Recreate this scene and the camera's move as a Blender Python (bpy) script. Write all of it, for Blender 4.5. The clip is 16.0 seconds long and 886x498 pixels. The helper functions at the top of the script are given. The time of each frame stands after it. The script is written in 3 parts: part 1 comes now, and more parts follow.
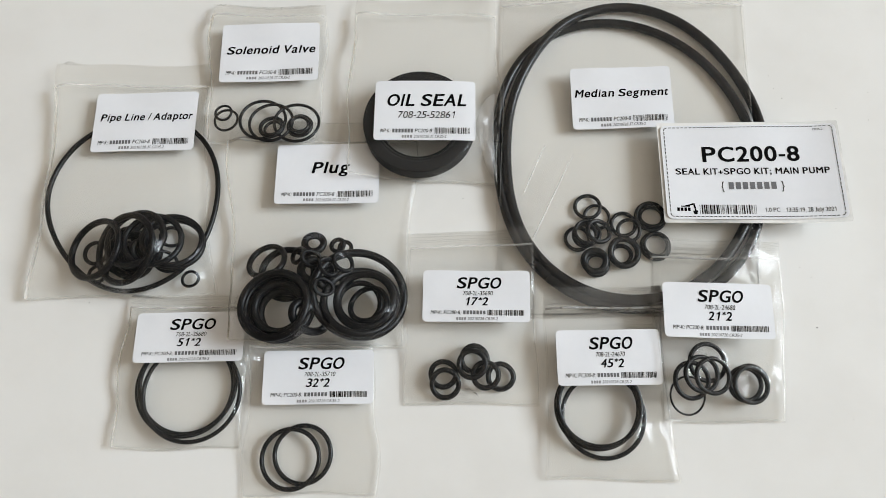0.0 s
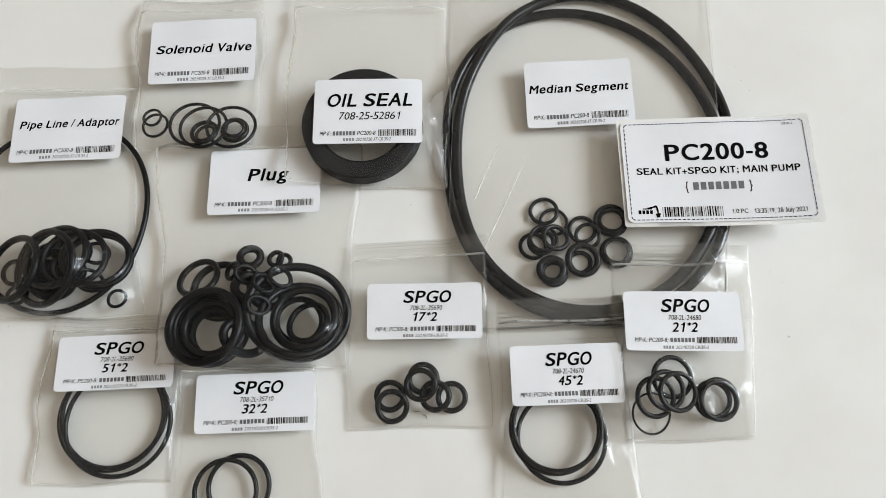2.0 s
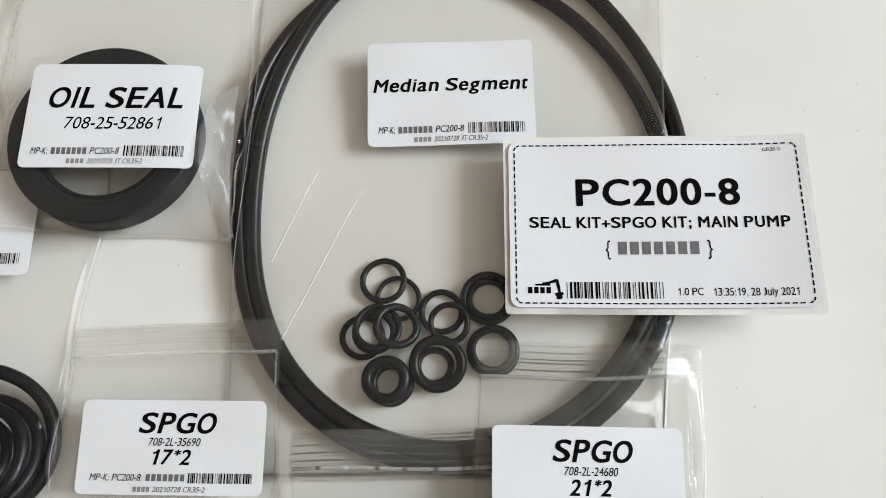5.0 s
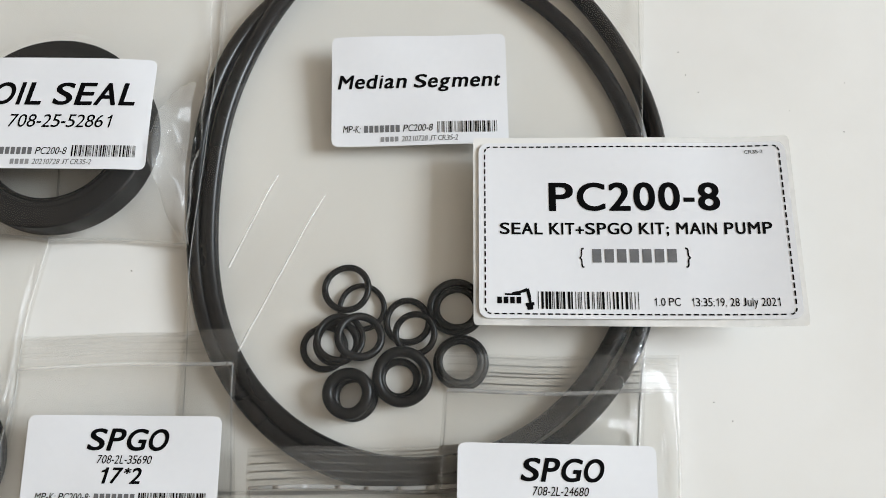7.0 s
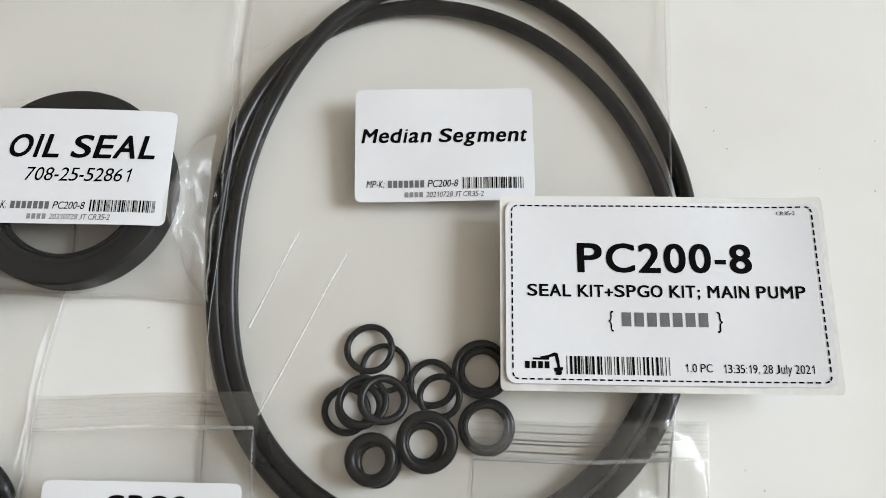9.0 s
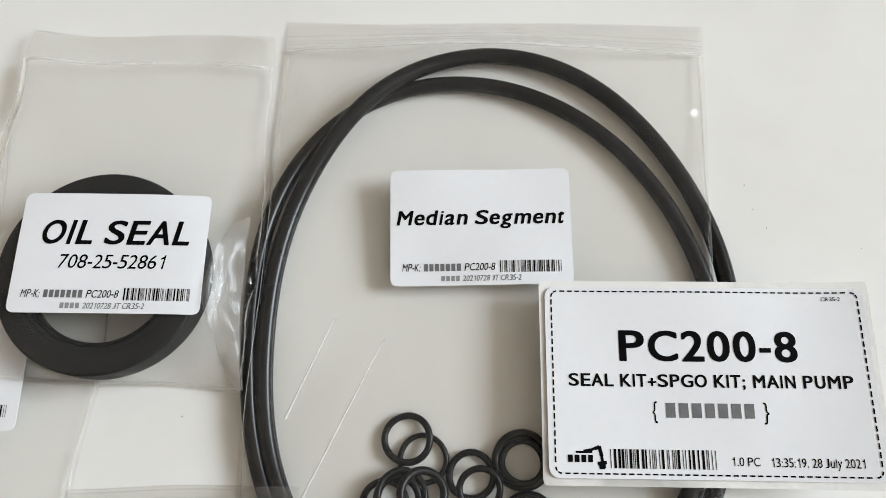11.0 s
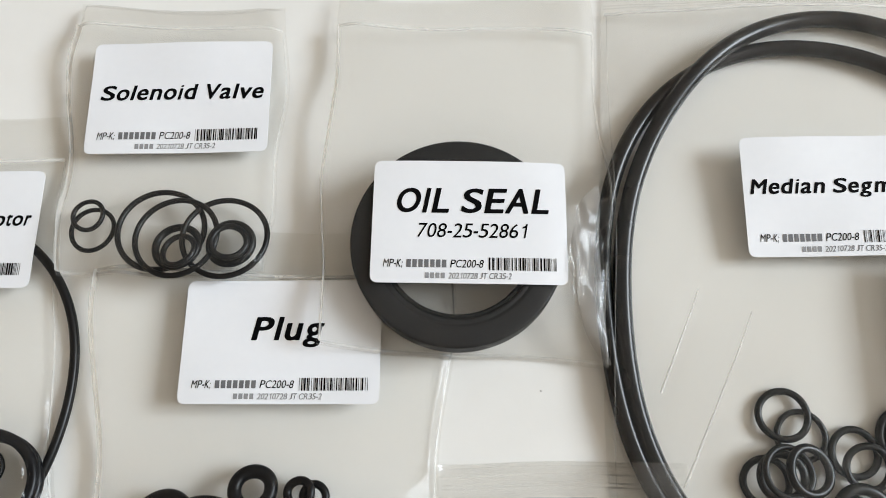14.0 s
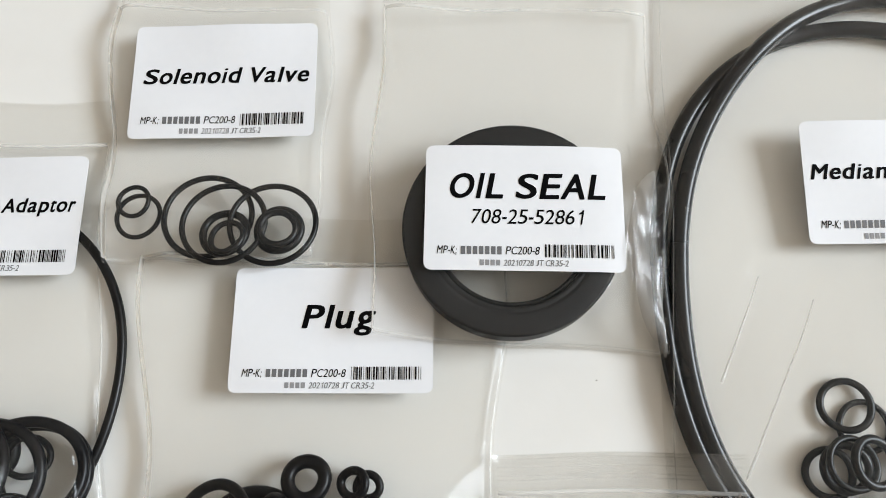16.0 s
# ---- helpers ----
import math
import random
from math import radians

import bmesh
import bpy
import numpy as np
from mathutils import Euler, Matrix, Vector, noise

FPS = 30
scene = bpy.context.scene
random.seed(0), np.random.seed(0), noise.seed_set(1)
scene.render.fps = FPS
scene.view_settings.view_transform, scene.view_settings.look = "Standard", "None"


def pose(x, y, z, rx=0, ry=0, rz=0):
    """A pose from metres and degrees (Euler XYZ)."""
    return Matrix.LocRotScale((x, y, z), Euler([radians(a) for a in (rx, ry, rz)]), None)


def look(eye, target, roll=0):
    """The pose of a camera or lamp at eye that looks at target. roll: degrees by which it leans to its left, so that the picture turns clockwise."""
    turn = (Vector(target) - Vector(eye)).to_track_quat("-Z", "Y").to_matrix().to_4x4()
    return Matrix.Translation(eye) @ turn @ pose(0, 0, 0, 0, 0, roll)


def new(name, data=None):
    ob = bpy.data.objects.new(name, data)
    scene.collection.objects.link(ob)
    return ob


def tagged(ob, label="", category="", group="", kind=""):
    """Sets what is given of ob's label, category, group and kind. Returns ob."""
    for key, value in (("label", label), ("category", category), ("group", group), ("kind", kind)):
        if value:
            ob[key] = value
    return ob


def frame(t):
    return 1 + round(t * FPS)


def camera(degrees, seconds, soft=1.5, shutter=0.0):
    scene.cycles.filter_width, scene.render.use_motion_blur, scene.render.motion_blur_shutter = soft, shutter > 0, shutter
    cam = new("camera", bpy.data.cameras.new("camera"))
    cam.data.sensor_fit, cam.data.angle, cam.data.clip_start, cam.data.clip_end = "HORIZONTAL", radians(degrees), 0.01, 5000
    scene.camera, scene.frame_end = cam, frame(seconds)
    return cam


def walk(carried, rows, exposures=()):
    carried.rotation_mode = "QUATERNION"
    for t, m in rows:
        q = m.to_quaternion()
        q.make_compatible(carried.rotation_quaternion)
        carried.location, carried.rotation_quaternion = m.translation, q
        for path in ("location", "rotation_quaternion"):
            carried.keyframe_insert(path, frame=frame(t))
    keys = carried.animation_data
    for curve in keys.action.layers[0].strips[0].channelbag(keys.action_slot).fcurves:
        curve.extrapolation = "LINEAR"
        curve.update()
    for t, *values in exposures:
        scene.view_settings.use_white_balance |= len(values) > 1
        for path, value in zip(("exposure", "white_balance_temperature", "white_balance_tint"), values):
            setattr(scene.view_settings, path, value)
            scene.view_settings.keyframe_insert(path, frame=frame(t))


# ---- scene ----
cam = camera(62.0, 16.0, soft=0.45)
PATH = [
    (0, (0.069, 0.036, 0.389), (0.009, 0.658, -1.511), -6.2),
    (0.5, (0.07, 0.036, 0.388), (0.014, 0.651, -1.515), -6.0),
    (1, (0.07, 0.038, 0.384), (0.023, 0.646, -1.52), -5.6),
    (1.5, (0.076, 0.042, 0.376), (0.036, 0.644, -1.53), -5.4),
    (2, (0.091, 0.054, 0.365), (0.057, 0.651, -1.543), -5.3),
    (2.5, (0.106, 0.066, 0.353), (0.074, 0.66, -1.556), -5.4),
    (3, (0.125, 0.079, 0.337), (0.094, 0.671, -1.573), -5.3),
    (3.5, (0.137, 0.095, 0.312), (0.103, 0.671, -1.602), -5.3),
    (4, (0.148, 0.109, 0.285), (0.117, 0.68, -1.632), -4.6),
    (4.5, (0.155, 0.121, 0.26), (0.128, 0.682, -1.66), -3.9),
    (5, (0.161, 0.13, 0.239), (0.133, 0.671, -1.686), -3.9),
    (7.5, (0.169, 0.142, 0.229), (0.169, 0.636, -1.709), -0.8),
    (8, (0.167, 0.145, 0.228), (0.171, 0.647, -1.708), -0.2),
    (8.5, (0.163, 0.148, 0.229), (0.168, 0.658, -1.706), -0.1),
    (9, (0.16, 0.156, 0.229), (0.164, 0.681, -1.701), 0.1),
    (9.5, (0.156, 0.164, 0.231), (0.155, 0.716, -1.692), -0.4),
    (12, (0.133, 0.18, 0.232), (0.127, 0.748, -1.685), -1.2),
    (12.5, (0.11, 0.177, 0.235), (0.092, 0.738, -1.685), -2.3),
    (13, (0.084, 0.174, 0.234), (0.056, 0.721, -1.689), -3.3),
    (13.5, (0.059, 0.172, 0.227), (0.029, 0.726, -1.695), -3.4),
    (14, (0.045, 0.174, 0.223), (-0.004, 0.721, -1.7), -5.4),
    (14.5, (0.036, 0.175, 0.219), (-0.024, 0.711, -1.707), -6.8),
    (15, (0.034, 0.175, 0.217), (-0.029, 0.703, -1.711), -7.2),
    (15.5, (0.033, 0.174, 0.218), (-0.031, 0.699, -1.71), -7.2),
    (16, (0.031, 0.175, 0.219), (-0.035, 0.689, -1.712), -7.5),
]
walk(cam, [(t, look(eye, target, roll)) for t, eye, target, roll in PATH],
     [(0.0, -0.17), (5.0, -0.16), (9.5, -0.15), (12.5, -0.13), (13.5, -0.05), (14.5, 0.01), (16.0, 0.03)])

# ---------------- world, window light ----------------
world = bpy.data.worlds.new("sky")
world.use_nodes = True
scene.world = world
wn, wl = world.node_tree.nodes, world.node_tree.links
sky = wn.new("ShaderNodeTexSky")
sky.sky_type, sky.sun_disc = "NISHITA", False
sky.sun_elevation, sky.sun_rotation = radians(35), radians(200)
wl.new(sky.outputs[0], wn["Background"].inputs[0])
wn["Background"].inputs[1].default_value = 0.1


def window_lamp(name, place, target, w, h, watts, colour):
    data = bpy.data.lights.new(name, "AREA")
    data.shape, data.size, data.size_y, data.energy, data.color = "RECTANGLE", w, h, watts, colour
    ob = new(name, data)
    ob.matrix_world = look(place, target)
    return ob


WINDOW_WATTS = 665.0
window_lamp("window_light", (6.12, 0.75, 3.5), (0.1, 0.2, 0.0), 3.0, 2.3, WINDOW_WATTS, (0.832, 0.92, 1.0))


# ---------------- materials ----------------
def material(name):
    m = bpy.data.materials.new(name)
    m.use_nodes = True
    t = m.node_tree
    return m, t.nodes, t.links, t.nodes["Principled BSDF"]


def ramp(n, l, src, stops):
    r = n.new("ShaderNodeValToRGB")
    el = r.color_ramp.elements
    while len(el) < len(stops):
        el.new(0.5)
    for e, (p, c) in zip(el, stops):
        e.position, e.color = p, (*c, 1)
    l.new(src, r.inputs[0])
    return r.outputs[0]


def noise_node(n, l, scale, detail=4.0, rough=0.55, coords="Object"):
    tc = n.new("ShaderNodeTexCoord")
    x = n.new("ShaderNodeTexNoise")
    x.inputs["Scale"].default_value, x.inputs["Detail"].default_value, x.inputs["Roughness"].default_value = scale, detail, rough
    l.new(tc.outputs[coords], x.inputs["Vector"])
    return x.outputs["Fac"]


def bump(n, l, src, dist, strength, bsdf):
    b = n.new("ShaderNodeBump")
    b.inputs["Distance"].default_value, b.inputs["Strength"].default_value = dist, strength
    l.new(src, b.inputs["Height"])
    l.new(b.outputs[0], bsdf.inputs["Normal"])


def grainy(name, dark, light, scale, rough, bump_dist=0.0, bump_scale=800.0, strength=0.3, rough_var=0.08, spec=0.5, fine_share=0.35):
    """Two tones on a coarse and a fine noise, with fine relief."""
    m, n, l, b = material(name)
    coarse, fine = noise_node(n, l, scale), noise_node(n, l, scale * 14, 6 if fine_share > 0.3 else 1)
    mix = n.new("ShaderNodeMath")
    mix.operation = "MULTIPLY_ADD"
    mix.inputs[1].default_value = fine_share
    l.new(fine, mix.inputs[0])
    half = n.new("ShaderNodeMath")
    half.operation = "MULTIPLY"
    half.inputs[1].default_value = 1.0 - fine_share
    l.new(coarse, half.inputs[0])
    l.new(half.outputs[0], mix.inputs[2])
    l.new(ramp(n, l, mix.outputs[0], [(0.3, dark), (0.7, light)]), b.inputs["Base Color"])
    rr = n.new("ShaderNodeMapRange")
    rr.inputs["To Min"].default_value, rr.inputs["To Max"].default_value = rough - rough_var, rough + rough_var
    l.new(coarse, rr.inputs["Value"])
    l.new(rr.outputs[0], b.inputs["Roughness"])
    b.inputs["Specular IOR Level"].default_value = spec
    if bump_dist:
        bump(n, l, noise_node(n, l, bump_scale, 3), bump_dist, strength, b)
    return m


def film_material(name, haze, gloss_rough, tint=(0.955, 0.953, 0.945), gloss=0.85, base=0.013):
    """Clear polythene: mostly see-through, a little milky, with a glossy skin."""
    m, n, l, b = material(name)
    n.remove(b)
    out = n["Material Output"]
    clear = n.new("ShaderNodeBsdfTransparent")
    clear.inputs[0].default_value = (*tint, 1)
    milk = n.new("ShaderNodeBsdfDiffuse")
    milk.inputs[0].default_value = (0.83, 0.82, 0.79, 1)
    shine = n.new("ShaderNodeBsdfGlossy")
    shine.inputs["Roughness"].default_value = gloss_rough
    shine.inputs[0].default_value = (1, 1, 1, 1)
    bm_ = n.new("ShaderNodeBump")
    bm_.inputs["Distance"].default_value, bm_.inputs["Strength"].default_value = 0.0006, 0.35
    l.new(noise_node(n, l, 90, 3), bm_.inputs["Height"])
    l.new(bm_.outputs[0], shine.inputs["Normal"])
    lw = n.new("ShaderNodeLayerWeight")
    lw.inputs["Blend"].default_value = 0.5
    l.new(bm_.outputs[0], lw.inputs["Normal"])
    steep = n.new("ShaderNodeMath")
    steep.operation = "POWER"
    steep.inputs[1].default_value = 3.4
    l.new(lw.outputs["Facing"], steep.inputs[0])
    fr = n.new("ShaderNodeMath")
    fr.operation = "MULTIPLY_ADD"
    fr.inputs[1].default_value, fr.inputs[2].default_value = gloss, base
    l.new(steep.outputs[0], fr.inputs[0])
    hz = n.new("ShaderNodeMapRange")
    hz.inputs["From Min"].default_value, hz.inputs["From Max"].default_value = 0.35, 0.7
    hz.inputs["To Min"].default_value, hz.inputs["To Max"].default_value = haze * 0.6, haze * 1.5
    l.new(noise_node(n, l, 25, 5), hz.inputs["Value"])
    m1, m2 = n.new("ShaderNodeMixShader"), n.new("ShaderNodeMixShader")
    l.new(hz.outputs[0], m1.inputs[0])
    l.new(clear.outputs[0], m1.inputs[1])
    l.new(milk.outputs[0], m1.inputs[2])
    l.new(fr.outputs[0], m2.inputs[0])
    l.new(m1.outputs[0], m2.inputs[1])
    l.new(shine.outputs[0], m2.inputs[2])
    l.new(m2.outputs[0], out.inputs[0])
    return m


FILM = film_material("clear_film", 0.012, 0.10, (0.982, 0.980, 0.973))
FILM_SOFT = film_material("soft_film", 0.004, 0.13, (0.982, 0.980, 0.973), 0.6, 0.011)
FILM_HAZY = film_material("hazy_film", 0.05, 0.12, (0.982, 0.980, 0.973))
RIDGE = film_material("zip_ridge", 0.07, 0.25, (0.98, 0.98, 0.975), 0.4)
FILM_THIN = film_material("clear_film_back", 0.018, 0.2, (0.982, 0.980, 0.973), 0.85, 0.003)
ZIP = film_material("zip_profile", 0.16, 0.2, (0.98, 0.98, 0.975))
# film edge tinted brown so that the shadow it throws is brown
SHADE_EDGE = film_material("sealed_edge_shade", 0.24, 0.4, (0.85, 0.81, 0.75), 0.25)
FIN = film_material("folded_film", 0.12, 0.16, (0.93, 0.93, 0.93), 0.85, 0.012)
SEAL = film_material("heat_seal", 0.38, 0.15, (0.98, 0.98, 0.975))
LINER = film_material("liner_paper", 0.92, 0.35, (0.9, 0.9, 0.9))
PAPER = grainy("label_paper", (0.765, 0.775, 0.80), (0.80, 0.81, 0.835), 30, 0.5, 0.0005, 48, 0.3)
INK = grainy("black_print", (0.0015, 0.0015, 0.0018), (0.003, 0.003, 0.0033), 200, 0.7, spec=0.05)
GREY_INK = grainy("grey_print", (0.10, 0.10, 0.105), (0.16, 0.16, 0.165), 400, 0.6)
RUBBER = grainy("black_rubber", (0.004, 0.004, 0.0045), (0.008, 0.0078, 0.0078), 60, 0.34, spec=0.25, fine_share=0.08, rough_var=0.04)
CORD = grainy("cord_rubber", (0.004, 0.004, 0.0045), (0.008, 0.0078, 0.0078), 25, 0.27, spec=0.32, fine_share=0.08, rough_var=0.04)
RUBBER_DARK = grainy("oily_black_rubber", (0.0015, 0.0015, 0.002), (0.004, 0.004, 0.005), 60, 0.36, spec=0.2, fine_share=0.08, rough_var=0.04)
SEAL_RUBBER = grainy("oil_seal_rubber", (0.006, 0.006, 0.0065), (0.011, 0.011, 0.0115), 45, 0.55, 0.00002, 120, 0.2, spec=0.28, fine_share=0.08, rough_var=0.04)
MAKER_INK = grainy("maker_print", (0.20, 0.20, 0.205), (0.30, 0.30, 0.305), 900, 0.6)
PALE_DIRT = grainy("faded_speck", (0.20, 0.185, 0.165), (0.34, 0.32, 0.29), 900, 0.8)
DIRT = grainy("dirt_speck", (0.05, 0.045, 0.04), (0.12, 0.11, 0.1), 900, 0.8)
# surfaces of the unseen room; the warm walls tint the shadows by bounce
WALL = grainy("wall_paint", (0.38, 0.32, 0.255), (0.44, 0.375, 0.30), 3, 0.8)
CEIL = grainy("ceiling_paint", (0.62, 0.58, 0.53), (0.66, 0.62, 0.57), 3, 0.85)
FLOOR = grainy("floor_boards", (0.22, 0.14, 0.085), (0.34, 0.23, 0.14), 5, 0.5)
METAL = grainy("table_steel", (0.4, 0.4, 0.4), (0.5, 0.5, 0.5), 20, 0.4)


def table_material():
    m, n, l, b = material("white_tabletop")
    stains, grain = noise_node(n, l, 9, 5, 0.6), noise_node(n, l, 420, 3)
    base = ramp(n, l, stains, [(0.30, (0.74, 0.725, 0.69)), (0.55, (0.79, 0.78, 0.75)), (0.8, (0.81, 0.80, 0.775))])
    mark = ramp(n, l, noise_node(n, l, 120, 8, 0.75), [(0.70, (1, 1, 1)), (0.80, (0.86, 0.84, 0.80))])
    mul = n.new("ShaderNodeMix")
    mul.data_type, mul.blend_type = "RGBA", "MULTIPLY"
    mul.inputs[0].default_value = 0.6
    l.new(base, mul.inputs[6])
    l.new(mark, mul.inputs[7])
    l.new(mul.outputs[2], b.inputs["Base Color"])
    b.inputs["Roughness"].default_value = 0.3
    b.inputs["Specular IOR Level"].default_value = 0.3
    bump(n, l, grain, 0.00008, 0.25, b)
    return m


TABLE = table_material()


# ---------------- mesh helpers ----------------
def link(name, me, mat, parent=None, label="", smooth=True):
    me.materials.append(mat)
    if smooth:
        me.polygons.foreach_set("use_smooth", [True] * len(me.polygons))
    ob = new(name, me)
    if parent:
        ob.parent = parent
    if label:
        tagged(ob, label)
    return ob


def part(name, bm, mat, parent=None, label="", smooth=False):
    me = bpy.data.meshes.new(name)
    bm.normal_update()
    bm.to_mesh(me)
    bm.free()
    return link(name, me, mat, parent, label, smooth)


def solid(name, verts, faces, mat, parent=None, label="", smooth=True):
    me = bpy.data.meshes.new(name)
    me.from_pydata([tuple(map(float, v)) for v in verts], [], faces)
    me.update()
    return link(name, me, mat, parent, label, smooth)


def box(x0, x1, y0, y1, z0, z1, bevel=0.0, bm=None):
    bm = bm or bmesh.new()
    g = bmesh.ops.create_cube(bm, size=1.0, matrix=Matrix.LocRotScale(((x0 + x1) / 2, (y0 + y1) / 2, (z0 + z1) / 2), None, (x1 - x0, y1 - y0, z1 - z0)))
    if bevel:
        bmesh.ops.bevel(bm, geom=list({e for v in g["verts"] for e in v.link_edges}), offset=bevel, segments=2, affect="EDGES")
    return bm


def grid_faces(nu, nv):
    return [(j * nu + i, j * nu + i + 1, (j + 1) * nu + i + 1, (j + 1) * nu + i) for j in range(nv - 1) for i in range(nu - 1)]


# ---------------- the unseen room, added round the table for bounced light ---
X0, X1, Y0, Y1, Z0, Z1 = -2.2, 6.2, -2.2, 3.2, -0.75, 4.9
part("floor", box(X0, X1, Y0, Y1, Z0 - 0.05, Z0), FLOOR)
part("ceiling", box(X0, X1, Y0, Y1, Z1, Z1 + 0.1), CEIL)
part("wall_west", box(X0 - 0.15, X0, Y0, Y1, Z0, Z1), WALL)
part("wall_south", box(X0, X1, Y0 - 0.15, Y0, Z0, Z1), WALL)
part("wall_north", box(X0, X1, Y1, Y1 + 0.15, Z0, Z1), WALL)
east = box(X1, X1 + 0.15, Y0, -0.8, Z0, Z1)
box(X1, X1 + 0.15, 2.3, Y1, Z0, Z1, bm=east)
box(X1, X1 + 0.15, -0.8, 2.3, Z0, 2.3, bm=east)
box(X1, X1 + 0.15, -0.8, 2.3, 4.75, Z1, bm=east)
part("wall_east", east, WALL)
for ob in list(scene.collection.objects):
    if ob.type == "MESH":
        tagged(ob, "unseen plain room surface added round the table for bounced light", "room", kind="structure")

table = tagged(new("table"), "white laminate table with faint stains and specks", "table")
part("tabletop", box(-0.75, 0.85, -0.35, 0.75, -0.03, 0.0, 0.003), TABLE, table, "white laminate tabletop, lightly stained")
for lx, ly in ((-0.70, -0.30), (0.80, -0.30), (-0.70, 0.70), (0.80, 0.70)):
    part("leg", box(lx - 0.02, lx + 0.02, ly - 0.02, ly + 0.02, -0.75, -0.03, 0.002), METAL, table)

# ---------------- the height of whatever lies on the table, on a fine grid ----------------
STEP = 0.0006
GX0, GY0, GNX, GNY = -0.21, 0.0, 850, 600
G = np.zeros((GNY, GNX))
XS, YS = GX0 + STEP * np.arange(GNX), GY0 + STEP * np.arange(GNY)
MX, MY = np.meshgrid(XS, YS)


def sample(field, x, y):
    """The field's height at x, y, between its grid points."""
    u = np.clip((np.asarray(x) - GX0) / STEP, 0, GNX - 1.001)
    v = np.clip((np.asarray(y) - GY0) / STEP, 0, GNY - 1.001)
    i, j = u.astype(int), v.astype(int)
    a, b = u - i, v - j
    return (field[j, i] * (1 - a) + field[j, i + 1] * a) * (1 - b) + (field[j + 1, i] * (1 - a) + field[j + 1, i + 1] * a) * b


def window_of(x0, x1, y0, y1):
    i0, i1 = int((x0 - GX0) / STEP), int((x1 - GX0) / STEP) + 2
    j0, j1 = int((y0 - GY0) / STEP), int((y1 - GY0) / STEP) + 2
    return slice(max(j0, 0), min(j1, GNY)), slice(max(i0, 0), min(i1, GNX))


def relax(u, low, free, times):
    for _ in range(times):
        a = u.copy()
        a[1:-1, 1:-1] = 0.25 * (u[2:, 1:-1] + u[:-2, 1:-1] + u[1:-1, 2:] + u[1:-1, :-2])
        u = np.where(free, np.maximum(a, low), u)
    return u


def drape(low, edge, free):
    """A film stretched over the obstacle `low`, held at `edge` where it is not free; solved from coarse to fine."""
    h, w = low.shape
    u = None
    for k in (12, 6, 3, 1):
        hh, ww = -(-h // k), -(-w // k)

        def pool(f, fill, op):
            p = np.full((hh * k, ww * k), fill)
            p[:h, :w] = f
            return op(op(p.reshape(hh, k, ww, k), 3), 1)
        lo = pool(low, -1.0, np.max)
        ed = pool(edge, -1.0, np.max)
        fr = pool(free.astype(float), 0.0, np.min) > 0.5
        if u is None:
            start = np.where(fr, lo, ed)
        else:
            yi = np.minimum(np.arange(hh) * u.shape[0] // hh, u.shape[0] - 1)
            xi = np.minimum(np.arange(ww) * u.shape[1] // ww, u.shape[1] - 1)
            start = np.where(fr, np.maximum(u[yi][:, xi], lo), ed)
        u = relax(start, lo, fr, 250 if k > 1 else 60)
    return u


def widen(f, n):
    """Each point takes the greatest height among its neighbours, n times."""
    for _ in range(n):
        p = np.pad(f, 1, mode="edge")
        f = np.max([p[1:-1, 1:-1], p[2:, 1:-1], p[:-2, 1:-1], p[1:-1, 2:], p[1:-1, :-2]], axis=0)
    return f


def blur(f, n):
    for _ in range(n):
        f = np.pad(f, 1, mode="edge")
        f = (f[1:-1, 1:-1] * 2 + f[2:, 1:-1] + f[:-2, 1:-1] + f[1:-1, 2:] + f[1:-1, :-2]) / 6
    return f


# ---------------- rings ----------------
def loop_points(shape, count):
    """A closed loop from its centre, mean radius and harmonics from the second on (millimetres)."""
    cx, cy, r0, *waves = [v / 1000 for v in shape]
    th = np.linspace(0, 2 * np.pi, count, endpoint=False)
    r = r0 + sum(w * (np.cos, np.sin)[k % 2]((2 + k // 2) * th) for k, w in enumerate(waves))
    return cx + r * np.cos(th), cy + r * np.sin(th)


def ring_mesh(name, px, py, pz, tube, mat, sides=12):
    n = len(px)
    c = np.stack([px, py, pz], 1)
    tan = np.roll(c, -1, 0) - np.roll(c, 1, 0)
    tan /= np.linalg.norm(tan, axis=1)[:, None]
    side = np.cross(tan, [0, 0, 1.0])
    side /= np.linalg.norm(side, axis=1)[:, None]
    up = np.cross(side, tan)
    verts = []
    for k in range(sides):
        a = 2 * np.pi * k / sides
        verts.append(c + tube * (np.cos(a) * side + np.sin(a) * up))
    v = np.stack(verts, 1).reshape(-1, 3)
    origin = c.mean(0)
    faces = [(i * sides + k, ((i + 1) % n) * sides + k, ((i + 1) % n) * sides + (k + 1) % sides, i * sides + (k + 1) % sides) for i in range(n) for k in range(sides)]
    ob = solid(name, v - origin, faces, mat)
    ob.location = origin
    return ob


def heap(px, py, pz, tube):
    """Raise the height grid by a ring."""
    reach = tube + STEP
    for x, y, z in zip(px, py, pz):
        js, is_ = window_of(x - reach, x + reach, y - reach, y + reach)
        d2 = (MX[js, is_] - x) ** 2 + (MY[js, is_] - y) ** 2
        top = z + np.sqrt(np.maximum(tube ** 2 - d2, 0))
        G[js, is_] = np.where(d2 < tube ** 2, np.maximum(G[js, is_], top), G[js, is_])


